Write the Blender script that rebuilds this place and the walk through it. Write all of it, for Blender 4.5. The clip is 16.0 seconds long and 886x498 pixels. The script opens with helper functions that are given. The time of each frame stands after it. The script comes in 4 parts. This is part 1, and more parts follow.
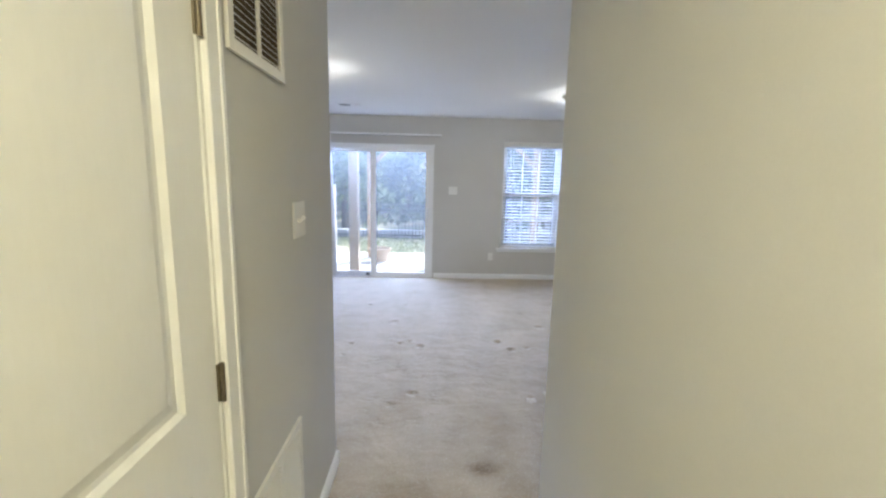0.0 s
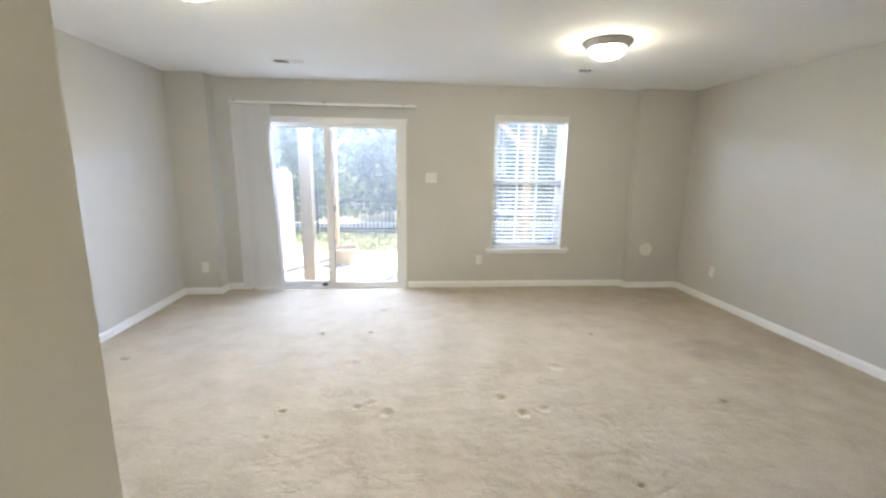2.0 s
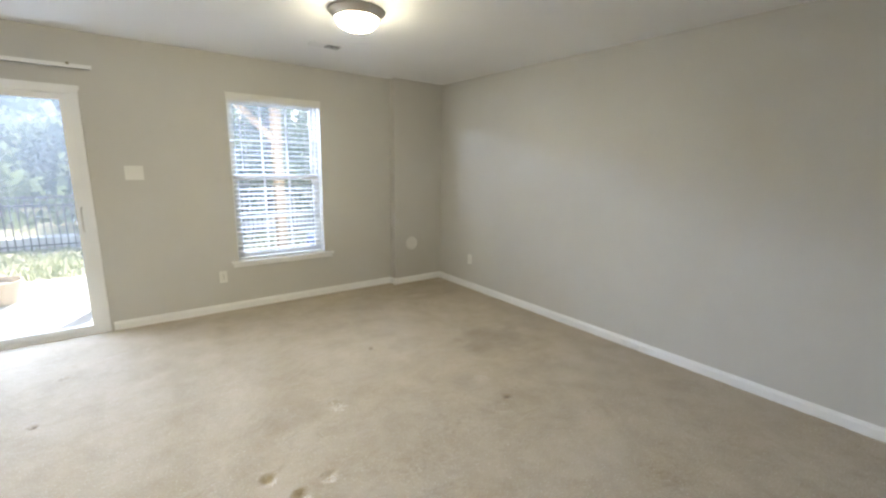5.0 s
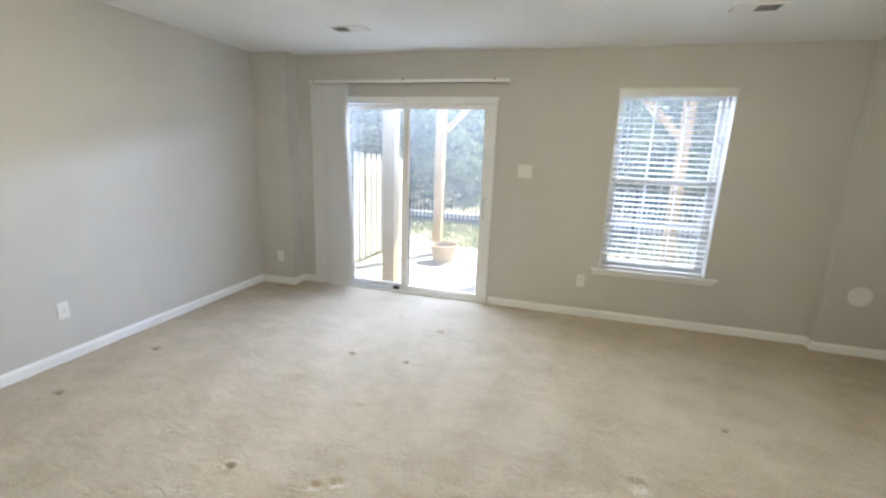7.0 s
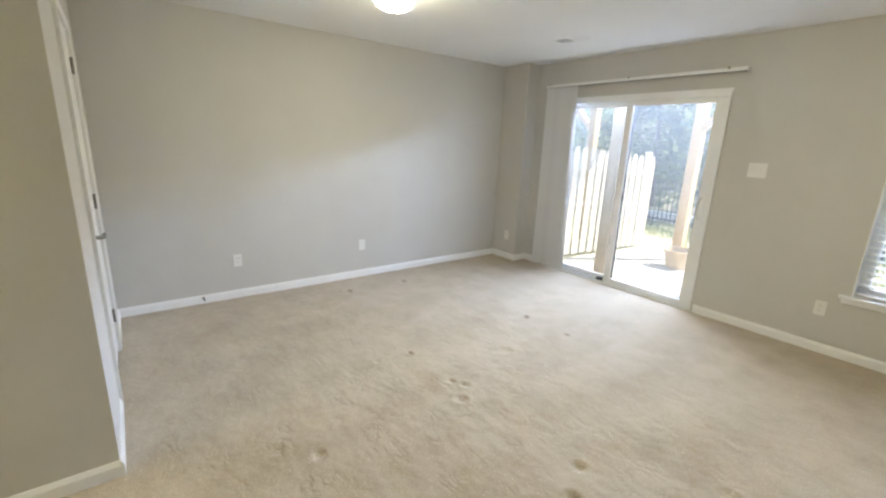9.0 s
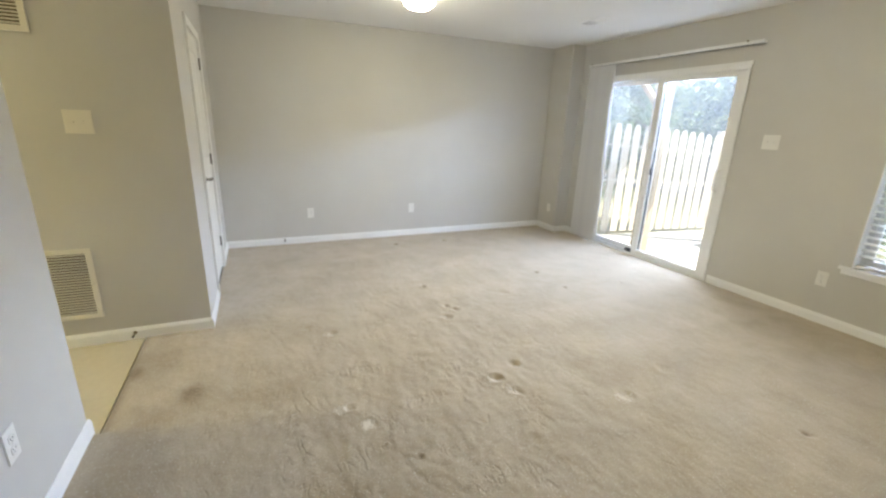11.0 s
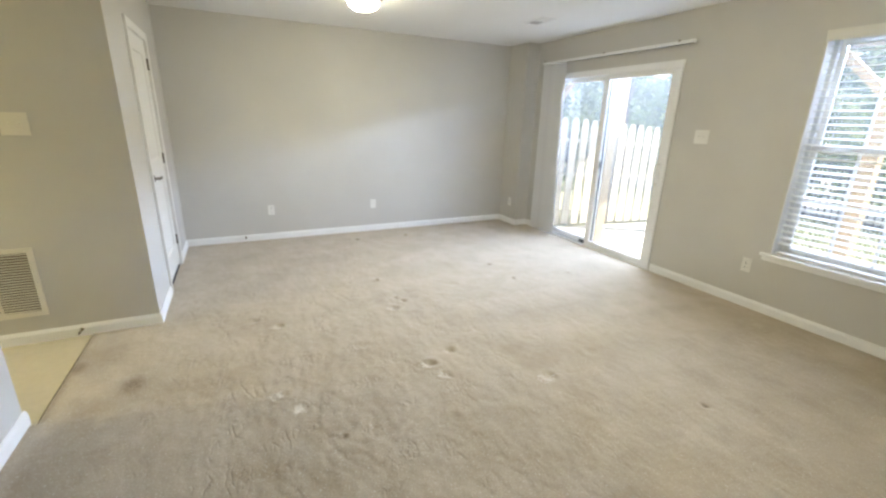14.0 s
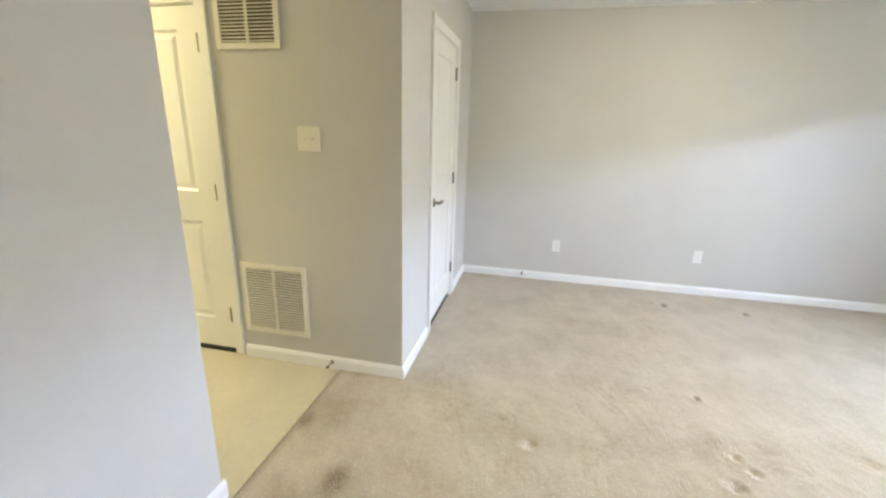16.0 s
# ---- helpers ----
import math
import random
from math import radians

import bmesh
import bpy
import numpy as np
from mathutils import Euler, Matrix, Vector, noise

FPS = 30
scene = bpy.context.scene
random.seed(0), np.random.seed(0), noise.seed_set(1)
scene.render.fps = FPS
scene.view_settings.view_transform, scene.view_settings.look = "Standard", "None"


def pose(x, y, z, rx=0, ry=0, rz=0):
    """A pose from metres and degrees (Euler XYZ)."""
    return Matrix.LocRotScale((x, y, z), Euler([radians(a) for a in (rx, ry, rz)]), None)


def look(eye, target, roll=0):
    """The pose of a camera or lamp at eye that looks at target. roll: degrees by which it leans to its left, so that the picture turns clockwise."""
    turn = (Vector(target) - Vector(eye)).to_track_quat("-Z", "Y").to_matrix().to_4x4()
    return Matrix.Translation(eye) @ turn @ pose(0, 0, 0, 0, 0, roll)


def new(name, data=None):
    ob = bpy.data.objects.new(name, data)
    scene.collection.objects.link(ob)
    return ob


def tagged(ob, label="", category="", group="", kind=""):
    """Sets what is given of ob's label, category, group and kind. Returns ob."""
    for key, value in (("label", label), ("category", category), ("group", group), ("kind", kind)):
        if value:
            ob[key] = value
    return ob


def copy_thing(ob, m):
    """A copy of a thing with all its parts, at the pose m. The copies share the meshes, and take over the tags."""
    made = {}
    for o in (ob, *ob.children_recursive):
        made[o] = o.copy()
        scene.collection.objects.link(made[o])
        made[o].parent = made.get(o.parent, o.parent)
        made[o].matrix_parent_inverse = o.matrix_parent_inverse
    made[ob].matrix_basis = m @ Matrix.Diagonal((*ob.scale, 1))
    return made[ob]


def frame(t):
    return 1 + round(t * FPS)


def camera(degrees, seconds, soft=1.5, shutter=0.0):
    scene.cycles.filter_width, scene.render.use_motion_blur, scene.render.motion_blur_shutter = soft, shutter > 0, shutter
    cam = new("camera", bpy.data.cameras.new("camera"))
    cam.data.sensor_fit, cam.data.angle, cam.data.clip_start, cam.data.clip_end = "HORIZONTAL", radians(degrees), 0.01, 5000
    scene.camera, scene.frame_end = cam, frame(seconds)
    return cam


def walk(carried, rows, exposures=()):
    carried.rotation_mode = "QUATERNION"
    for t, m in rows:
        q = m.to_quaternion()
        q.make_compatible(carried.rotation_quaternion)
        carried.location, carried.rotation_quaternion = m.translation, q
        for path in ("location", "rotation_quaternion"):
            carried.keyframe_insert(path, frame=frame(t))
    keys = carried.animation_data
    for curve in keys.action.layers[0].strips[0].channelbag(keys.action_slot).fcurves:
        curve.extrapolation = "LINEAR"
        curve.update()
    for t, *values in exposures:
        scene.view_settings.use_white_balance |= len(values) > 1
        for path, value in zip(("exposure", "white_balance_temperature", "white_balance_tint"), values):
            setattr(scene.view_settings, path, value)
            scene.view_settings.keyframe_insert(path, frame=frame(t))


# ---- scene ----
# ---------------------------------------------------------------- camera and walk
cam = camera(93.1, 16.0, soft=2.4)
PATH = [
    (0, (0.058, 0.001, 1.525), (0.126, 1.974, 1.201), 1.33),
    (0.5, (0.069, 0.381, 1.513), (0.146, 2.354, 1.195), 1.52),
    (1, (0.103, 0.715, 1.513), (0.196, 2.687, 1.189), 1.35),
    (1.5, (0.096, 1.059, 1.5), (0.234, 3.024, 1.157), 0.88),
    (2, (0.112, 1.329, 1.485), (0.286, 3.285, 1.107), 0.87),
    (2.5, (0.152, 1.537, 1.494), (0.56, 3.456, 1.107), 1.2),
    (3, (0.167, 1.687, 1.519), (1.097, 3.416, 1.135), 0.59),
    (3.2, (0.198, 1.721, 1.509), (1.311, 3.339, 1.129), 0.11),
    (4.25, (0.28, 1.86, 1.495), (1.78, 3.12, 1.11), 0.6),
    (5.3, (0.373, 1.984, 1.486), (1.323, 3.693, 1.068), 1.52),
    (5.5, (0.404, 2.011, 1.499), (1.208, 3.788, 1.055), 1.81),
    (6, (0.459, 2.154, 1.506), (0.883, 4.049, 1.027), 1.18),
    (6.5, (0.565, 2.259, 1.513), (0.537, 4.207, 1.062), 0.83),
    (7, (0.76, 2.34, 1.51), (0.246, 4.221, 1.065), 2.16),
    (7.5, (0.926, 2.299, 1.505), (-0.008, 4.016, 1.08), 1.6),
    (8, (1.144, 2.248, 1.512), (-0.046, 3.79, 1.057), 0.93),
    (8.5, (1.392, 2.22, 1.505), (-0.009, 3.559, 1.011), 1.62),
    (9, (1.67, 2.221, 1.504), (0.134, 3.403, 1.007), 2.28),
    (9.2, (1.758, 2.202, 1.5), (0.204, 3.358, 1.003), 2.14),
    (11.3, (2.802, 2.502, 1.428), (1.046, 3.266, 0.851), 2),
    (11.5, (2.876, 2.538, 1.436), (1.133, 3.323, 0.85), 2.12),
    (12, (2.96, 2.595, 1.445), (1.352, 3.633, 0.866), 1.11),
    (12.5, (2.989, 2.639, 1.467), (1.696, 4.051, 0.888), 0.32),
    (13, (3.02, 2.658, 1.468), (1.901, 4.209, 0.884), 0.27),
    (13.5, (2.981, 2.691, 1.468), (1.574, 3.99, 0.891), 1.41),
    (14, (2.925, 2.685, 1.464), (1.208, 3.524, 0.872), 1.57),
    (14.5, (2.746, 2.685, 1.449), (0.908, 3.189, 0.842), 0.77),
    (15, (2.473, 2.737, 1.444), (0.58, 2.981, 0.846), 0.6),
    (15.5, (2.1, 2.797, 1.451), (0.188, 2.728, 0.869), 1.61),
    (16, (1.685, 2.755, 1.449), (-0.192, 2.344, 0.893), 1.57),
]
# seconds, stops, kelvin, tint
EXPOSURES = [(0, 3.08, 5500, 15), (1.5, 3.51, 6300, 12), (3.0, 3.38, 6550, 8), (5.5, 3.31, 6600, 8), (7.0, 3.16, 6550, 8), (9.0, 3.21, 6750, 8), (12.5, 3.31, 6850, 7), (14.5, 3.38, 6700, 7), (15.5, 3.41, 6700, 8), (16.0, 3.61, 6650, 8)]
walk(cam, [(t, look(eye, target, roll)) for t, eye, target, roll in PATH], EXPOSURES)

# ---------------------------------------------------------------- world, sun, lamps
SUN_FROM = Vector((0.45, 1.0, 0.88)).normalized()
SUN_STRENGTH, SKY_STRENGTH = 2.3, 0.07
DOME_GLOW, HALL_GLOW, EDGE_FILL, DOOR_FILL, FENCE_FILL = 9.6, 19.0, 36.0, 8.0, 4.5

world = bpy.data.worlds.new("sky")
scene.world = world
world.use_nodes = True
wn, wl = world.node_tree.nodes, world.node_tree.links
sky = wn.new("ShaderNodeTexSky")
sky.sky_type, sky.sun_disc = "NISHITA", False
sky.sun_elevation = math.asin(SUN_FROM.z)
sky.sun_rotation = math.atan2(SUN_FROM.x, SUN_FROM.y)
wl.new(sky.outputs[0], wn["Background"].inputs[0])
wn["Background"].inputs[1].default_value = SKY_STRENGTH

sun_data = bpy.data.lights.new("sun", "SUN")
sun_data.energy, sun_data.angle, sun_data.color = SUN_STRENGTH, radians(0.5), (1.0, 0.95, 0.87)
sun = new("sun", sun_data)
sun.matrix_world = look(SUN_FROM * 60, (0, 0, 0))


# added area lamps, out of view under the deck, that brighten the room like low daylight: along its outer edge, over the
# patio door, and from the fence side
def deck_fill_lamp(place, target, width, height, watts, spread, colour=(0.50, 0.645, 1.0)):
    data = bpy.data.lights.new("deck_fill_lamp", "AREA")
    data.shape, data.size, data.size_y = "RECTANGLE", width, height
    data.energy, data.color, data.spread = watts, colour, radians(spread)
    new("deck_fill_lamp", data).matrix_world = look(place, target)


deck_fill_lamp((0.3, 8.6, 2.44), (0.0, 3.0, 3.0), 4.4, 0.24, EDGE_FILL, 135)
deck_fill_lamp((-0.95, 7.55, 2.27), (0.8, 3.0, 2.0), 1.9, 0.18, DOOR_FILL, 160)
deck_fill_lamp((-1.62, 7.75, 2.28), (3.6, 4.0, 1.5), 0.85, 0.18, FENCE_FILL, 110, (0.70, 0.80, 1.0))


# ---------------------------------------------------------------- materials
def material(name, a, b, rough=0.6, scale=3.0, fine=60.0, bump=0.1, metal=0.0, fine_mix=0.35, stretch=(1, 1, 1), rand=0.0, dist=0.002, spec=0.5, detail=4.0):
    """Two colours mixed by a broad and a fine noise, with fine relief."""
    m = bpy.data.materials.new(name)
    m.use_nodes = True
    n, l = m.node_tree.nodes, m.node_tree.links
    p = n["Principled BSDF"]
    co = n.new("ShaderNodeTexCoord")
    mp = n.new("ShaderNodeMapping")
    mp.inputs["Scale"].default_value = stretch
    l.new(co.outputs["Object"], mp.inputs[0])
    n1, n2 = n.new("ShaderNodeTexNoise"), n.new("ShaderNodeTexNoise")
    for t, s in ((n1, scale), (n2, fine)):
        t.inputs["Scale"].default_value = s
        t.inputs["Detail"].default_value = detail
        l.new(mp.outputs[0], t.inputs["Vector"])
    mx = n.new("ShaderNodeMix")
    mx.inputs[0].default_value = fine_mix
    l.new(n1.outputs[0], mx.inputs[2])
    l.new(n2.outputs[0], mx.inputs[3])
    ramp = n.new("ShaderNodeValToRGB")
    ramp.color_ramp.elements[0].position, ramp.color_ramp.elements[1].position = 0.36, 0.64
    ramp.color_ramp.elements[0].color, ramp.color_ramp.elements[1].color = (*a, 1), (*b, 1)
    l.new(mx.outputs[0], ramp.inputs[0])
    colour = ramp.outputs[0]
    if rand:
        info, hsv, mr = n.new("ShaderNodeObjectInfo"), n.new("ShaderNodeHueSaturation"), n.new("ShaderNodeMapRange")
        mr.inputs[3].default_value, mr.inputs[4].default_value = 1 - rand, 1 + rand
        l.new(info.outputs["Random"], mr.inputs[0])
        l.new(mr.outputs[0], hsv.inputs["Value"])
        l.new(colour, hsv.inputs["Color"])
        colour = hsv.outputs[0]
    l.new(colour, p.inputs["Base Color"])
    rr = n.new("ShaderNodeMapRange")
    rr.inputs[3].default_value, rr.inputs[4].default_value = max(0.02, rough - 0.08), min(1, rough + 0.08)
    l.new(n1.outputs[0], rr.inputs[0])
    l.new(rr.outputs[0], p.inputs["Roughness"])
    p.inputs["Metallic"].default_value = metal
    p.inputs["Specular IOR Level"].default_value = spec
    if bump:
        bp = n.new("ShaderNodeBump")
        bp.inputs["Strength"].default_value, bp.inputs["Distance"].default_value = bump, dist
        l.new(n2.outputs[0], bp.inputs["Height"])
        l.new(bp.outputs[0], p.inputs["Normal"])
    return m


def glow(name, colour, strength):
    m = bpy.data.materials.new(name)
    m.use_nodes = True
    p = m.node_tree.nodes["Principled BSDF"]
    p.inputs["Base Color"].default_value = (0.9, 0.88, 0.82, 1)
    p.inputs["Roughness"].default_value = 0.35
    p.inputs["Emission Color"].default_value = (*colour, 1)
    p.inputs["Emission Strength"].default_value = strength
    return m


def clear_glass(name, least=0.034, most=0.046):
    """Window glass with a translucent film that lays painted haze over the view."""
    m = bpy.data.materials.new(name)
    m.use_nodes = True
    p = m.node_tree.nodes["Principled BSDF"]
    p.inputs["Base Color"].default_value = (0.90, 0.915, 0.905, 1)
    p.inputs["Roughness"].default_value = 0.0
    p.inputs["IOR"].default_value = 1.45
    p.inputs["Transmission Weight"].default_value = 1.0
    n, l = m.node_tree.nodes, m.node_tree.links
    film, mix, veil = n.new("ShaderNodeBsdfTranslucent"), n.new("ShaderNodeMixShader"), n.new("ShaderNodeTexNoise")
    film.inputs[0].default_value = (0.88, 0.90, 0.88, 1)
    veil.inputs["Scale"].default_value, veil.inputs["Detail"].default_value = 2.5, 6
    rng = n.new("ShaderNodeMapRange")
    rng.inputs[3].default_value, rng.inputs[4].default_value = least, most
    l.new(veil.outputs[0], rng.inputs[0])
    l.new(rng.outputs[0], mix.inputs[0])
    l.new(p.outputs[0], mix.inputs[1])
    l.new(film.outputs[0], mix.inputs[2])
    l.new(mix.outputs[0], n["Material Output"].inputs[0])
    return m


WALL = material("greige_wall_paint", (0.555, 0.54, 0.505), (0.59, 0.575, 0.54), 0.85, 1.3, 180, 0.12, fine_mix=0.25, dist=0.0015, spec=0.15)
CEILING = material("white_ceiling_paint", (0.85, 0.85, 0.84), (0.88, 0.88, 0.87), 0.85, 1.0, 140, 0.15, fine_mix=0.3, dist=0.0015)
TRIM = material("white_trim_paint", (0.82, 0.82, 0.81), (0.86, 0.86, 0.85), 0.32, 2.0, 90, 0.05, fine_mix=0.2, dist=0.001)
DOOR_PAINT = material("white_door_paint", (0.75, 0.74, 0.70), (0.80, 0.79, 0.755), 0.46, 2.0, 120, 0.06, fine_mix=0.2, dist=0.001, stretch=(1, 1, 0.2))
VINYL_FRAME = material("white_vinyl", (0.78, 0.78, 0.77), (0.82, 0.82, 0.81), 0.35, 2.5, 60, 0.03, fine_mix=0.2)
VANE = material("white_blind_vane", (0.80, 0.80, 0.80), (0.85, 0.85, 0.85), 0.55, 2.0, 120, 0.05, fine_mix=0.3, stretch=(1, 1, 0.1), rand=0.03)
SLAT = material("white_blind_slat", (0.72, 0.71, 0.66), (0.77, 0.76, 0.71), 0.4, 2.0, 80, 0.03, fine_mix=0.2, rand=0.02)
PLATE = material("white_plastic", (0.74, 0.73, 0.69), (0.79, 0.78, 0.74), 0.3, 5.0, 90, 0.02, fine_mix=0.2)
IVORY = material("ivory_plastic", (0.72, 0.69, 0.60), (0.76, 0.73, 0.65), 0.3, 5.0, 90, 0.02, fine_mix=0.2)
DARK = material("dark_slot", (0.02, 0.02, 0.02), (0.03, 0.03, 0.03), 0.6, 5, 60, 0.0)
VENT_DARK = material("dark_brown_vent_backing", (0.07, 0.05, 0.025), (0.13, 0.095, 0.05), 0.9, 8, 60, 0.2)
BLACK_PLASTIC = material("black_plastic", (0.02, 0.02, 0.022), (0.035, 0.035, 0.035), 0.45, 5, 60, 0.05)
NICKEL = material("brushed_nickel", (0.56, 0.54, 0.50), (0.66, 0.64, 0.60), 0.30, 6, 120, 0.08, metal=1.0, dist=0.0005)
BRONZE = material("aged_hinge_metal", (0.18, 0.15, 0.10), (0.28, 0.24, 0.17), 0.38, 8, 90, 0.1, metal=1.0, dist=0.0006)
DARK_NICKEL = material("satin_dark_nickel", (0.20, 0.18, 0.155), (0.29, 0.27, 0.235), 0.34, 6, 120, 0.08, metal=1.0, dist=0.0005)
ALU = material("aluminium_track", (0.55, 0.55, 0.55), (0.65, 0.65, 0.66), 0.35, 6, 90, 0.05, metal=1.0)
TRACK_DARK = material("dark_track", (0.09, 0.09, 0.10), (0.16, 0.16, 0.17), 0.5, 12, 60, 0.1)
GLASS = clear_glass("door_glass")
HAZY_GLASS = clear_glass("hazy_window_glass", 0.030, 0.045)
DOME = glow("lit_frosted_glass", (1.0, 0.915, 0.68), DOME_GLOW)
HALL_DOME = glow("lit_hall_glass", (1.0, 0.88, 0.50), HALL_GLOW)
VINYL = material("hall_vinyl_floor", (0.50, 0.44, 0.31), (0.57, 0.51, 0.37), 0.38, 1.6, 30, 0.06, fine_mix=0.3)
POST_WOOD = material("treated_post_wood", (0.35, 0.235, 0.11), (0.44, 0.31, 0.165), 0.7, 4, 40, 0.3, stretch=(1, 1, 0.12), rand=0.08)
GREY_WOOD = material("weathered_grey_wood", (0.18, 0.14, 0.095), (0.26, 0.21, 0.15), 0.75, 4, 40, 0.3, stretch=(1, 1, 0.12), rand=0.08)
AGED_WOOD = material("faded_tan_wood", (0.27, 0.20, 0.12), (0.35, 0.27, 0.175), 0.75, 4, 40, 0.3, stretch=(1, 1, 0.12))
FENCE_WOOD = material("pale_fence_wood", (0.40, 0.36, 0.30), (0.50, 0.46, 0.39), 0.75, 4, 40, 0.3, stretch=(1, 1, 0.12), rand=0.10)
BLACK_METAL = material("black_fence_metal", (0.015, 0.016, 0.018), (0.03, 0.03, 0.032), 0.4, 5, 60, 0.05)
CONCRETE = material("patio_concrete", (0.32, 0.32, 0.31), (0.42, 0.42, 0.41), 0.85, 1.6, 50, 0.3, dist=0.004)
CURB = material("pale_stone_curb", (0.48, 0.46, 0.43), (0.60, 0.58, 0.54), 0.85, 2.0, 30, 0.3, dist=0.006)
GROUND = material("dry_lawn", (0.16, 0.16, 0.08), (0.34, 0.30, 0.20), 0.95, 0.5, 14, 0.6, dist=0.03)
GRASS = material("grass_blades", (0.14, 0.17, 0.08), (0.26, 0.27, 0.16), 0.9, 2, 30, 0.0, rand=0.1)
POT = material("tan_plastic_pot", (0.42, 0.31, 0.20), (0.52, 0.40, 0.27), 0.55, 5, 40, 0.1)
BLUE_PLASTIC = material("blue_plastic", (0.05, 0.12, 0.38), (0.08, 0.17, 0.46), 0.4, 5, 60, 0.05)
SOIL = material("potting_soil", (0.04, 0.03, 0.02), (0.09, 0.065, 0.04), 0.95, 12, 60, 0.5)
BARK = material("tree_bark", (0.07, 0.055, 0.04), (0.16, 0.13, 0.10), 0.9, 4, 30, 0.6, stretch=(1, 1, 0.2), dist=0.02)
PINE = material("pine_foliage", (0.090, 0.115, 0.055), (0.175, 0.205, 0.10), 0.75, 0.7, 9, 0.0, rand=0.15)
LEAF = material("spring_foliage", (0.08, 0.11, 0.05), (0.15, 0.19, 0.09), 0.7, 0.7, 9, 0.0, rand=0.15)


def leafy(m, share=0.45):
    """Thin leaves and thin plastic let part of the light through."""
    n, l = m.node_tree.nodes, m.node_tree.links
    tr, mix = n.new("ShaderNodeBsdfTranslucent"), n.new("ShaderNodeMixShader")
    mix.inputs[0].default_value = share
    l.new(n["Principled BSDF"].inputs["Base Color"].links[0].from_socket, tr.inputs[0])
    l.new(n["Principled BSDF"].outputs[0], mix.inputs[1])
    l.new(tr.outputs[0], mix.inputs[2])
    l.new(mix.outputs[0], n["Material Output"].inputs[0])


leafy(PINE), leafy(LEAF), leafy(GRASS), leafy(VANE, 0.35), leafy(SLAT, 0.08)


def carpet_material():
    """Worn beige cut-pile carpet: soft blotches, fibre grain and traffic wear."""
    m = material("beige_carpet", (0.385, 0.326, 0.238), (0.472, 0.405, 0.308), 0.95, 3.0, 120, 0.32, fine_mix=0.45, dist=0.006, spec=0.15, detail=6.0)
    n, l = m.node_tree.nodes, m.node_tree.links
    p = n["Principled BSDF"]
    src = p.inputs["Base Color"].links[0].from_socket
    co = n.new("ShaderNodeTexCoord")
    wear = n.new("ShaderNodeTexNoise")
    wear.inputs["Scale"].default_value, wear.inputs["Detail"].default_value, wear.inputs["Roughness"].default_value = 3.2, 10, 0.74
    wear.inputs["Distortion"].default_value = 0.3
    l.new(co.outputs["Object"], wear.inputs["Vector"])
    ramp = n.new("ShaderNodeValToRGB")
    ramp.color_ramp.elements[0].position, ramp.color_ramp.elements[1].position = 0.36, 0.58
    ramp.color_ramp.elements[0].color, ramp.color_ramp.elements[1].color = (0.89, 0.86, 0.805, 1), (1.04, 1.04, 1.04, 1)
    l.new(wear.outputs[0], ramp.inputs[0])
    mul = n.new("ShaderNodeMix")
    mul.data_type, mul.blend_type = "RGBA", "MULTIPLY"
    mul.inputs[0].default_value = 1.0
    l.new(src, mul.inputs[6])
    l.new(ramp.outputs[0], mul.inputs[7])
    mark = n.new("ShaderNodeAttribute")
    mark.attribute_name = "stain_shade"
    brown = n.new("ShaderNodeMix")
    brown.data_type = "RGBA"
    l.new(mark.outputs["Fac"], brown.inputs[0])
    l.new(mul.outputs[2], brown.inputs[6])
    brown.inputs[7].default_value = (0.13, 0.09, 0.045, 1)
    pale = n.new("ShaderNodeAttribute")
    pale.attribute_name = "fray"
    light = n.new("ShaderNodeMix")
    light.data_type = "RGBA"
    thread, torn = n.new("ShaderNodeTexNoise"), n.new("ShaderNodeMath")
    thread.inputs["Scale"].default_value, thread.inputs["Detail"].default_value = 110, 4
    l.new(co.outputs["Object"], thread.inputs["Vector"])
    torn.operation = "MULTIPLY_ADD"
    torn.inputs[1].default_value, torn.inputs[2].default_value = -5.0, 2.1
    l.new(thread.outputs[0], torn.inputs[0])
    tear = n.new("ShaderNodeMath")
    tear.operation, tear.use_clamp = "MULTIPLY_ADD", True
    l.new(pale.outputs["Fac"], tear.inputs[0])
    tear.inputs[1].default_value = 1.65
    l.new(torn.outputs[0], tear.inputs[2])
    l.new(tear.outputs[0], light.inputs[0])
    l.new(brown.outputs[2], light.inputs[6])
    light.inputs[7].default_value = (0.64, 0.60, 0.51, 1)
    worn, squash = n.new("ShaderNodeAttribute"), n.new("ShaderNodeMapping")
    worn.attribute_name = "worn"
    squash.inputs["Scale"].default_value = (1.0, 2.2, 1.0)
    squash.inputs["Rotation"].default_value = (0, 0, 0.12)
    l.new(co.outputs["Object"], squash.inputs[0])
    fold = n.new("ShaderNodeTexNoise")
    fold.inputs["Scale"].default_value, fold.inputs["Detail"].default_value = 7.5, 7
    fold.inputs["Distortion"].default_value = 0.3
    l.new(squash.outputs[0], fold.inputs["Vector"])
    off, size = n.new("ShaderNodeMath"), n.new("ShaderNodeMath")
    off.operation, size.operation = "SUBTRACT", "ABSOLUTE"
    off.inputs[1].default_value = 0.5
    l.new(fold.outputs[0], off.inputs[0])
    l.new(off.outputs[0], size.inputs[0])
    line = n.new("ShaderNodeMapRange")
    line.interpolation_type = "SMOOTHSTEP"
    line.inputs[1].default_value, line.inputs[2].default_value = 0.0, 0.085
    line.inputs[3].default_value, line.inputs[4].default_value = 1.0, 0.0
    l.new(size.outputs[0], line.inputs[0])
    spots, gate, crease = n.new("ShaderNodeTexNoise"), n.new("ShaderNodeMapRange"), n.new("ShaderNodeMath")
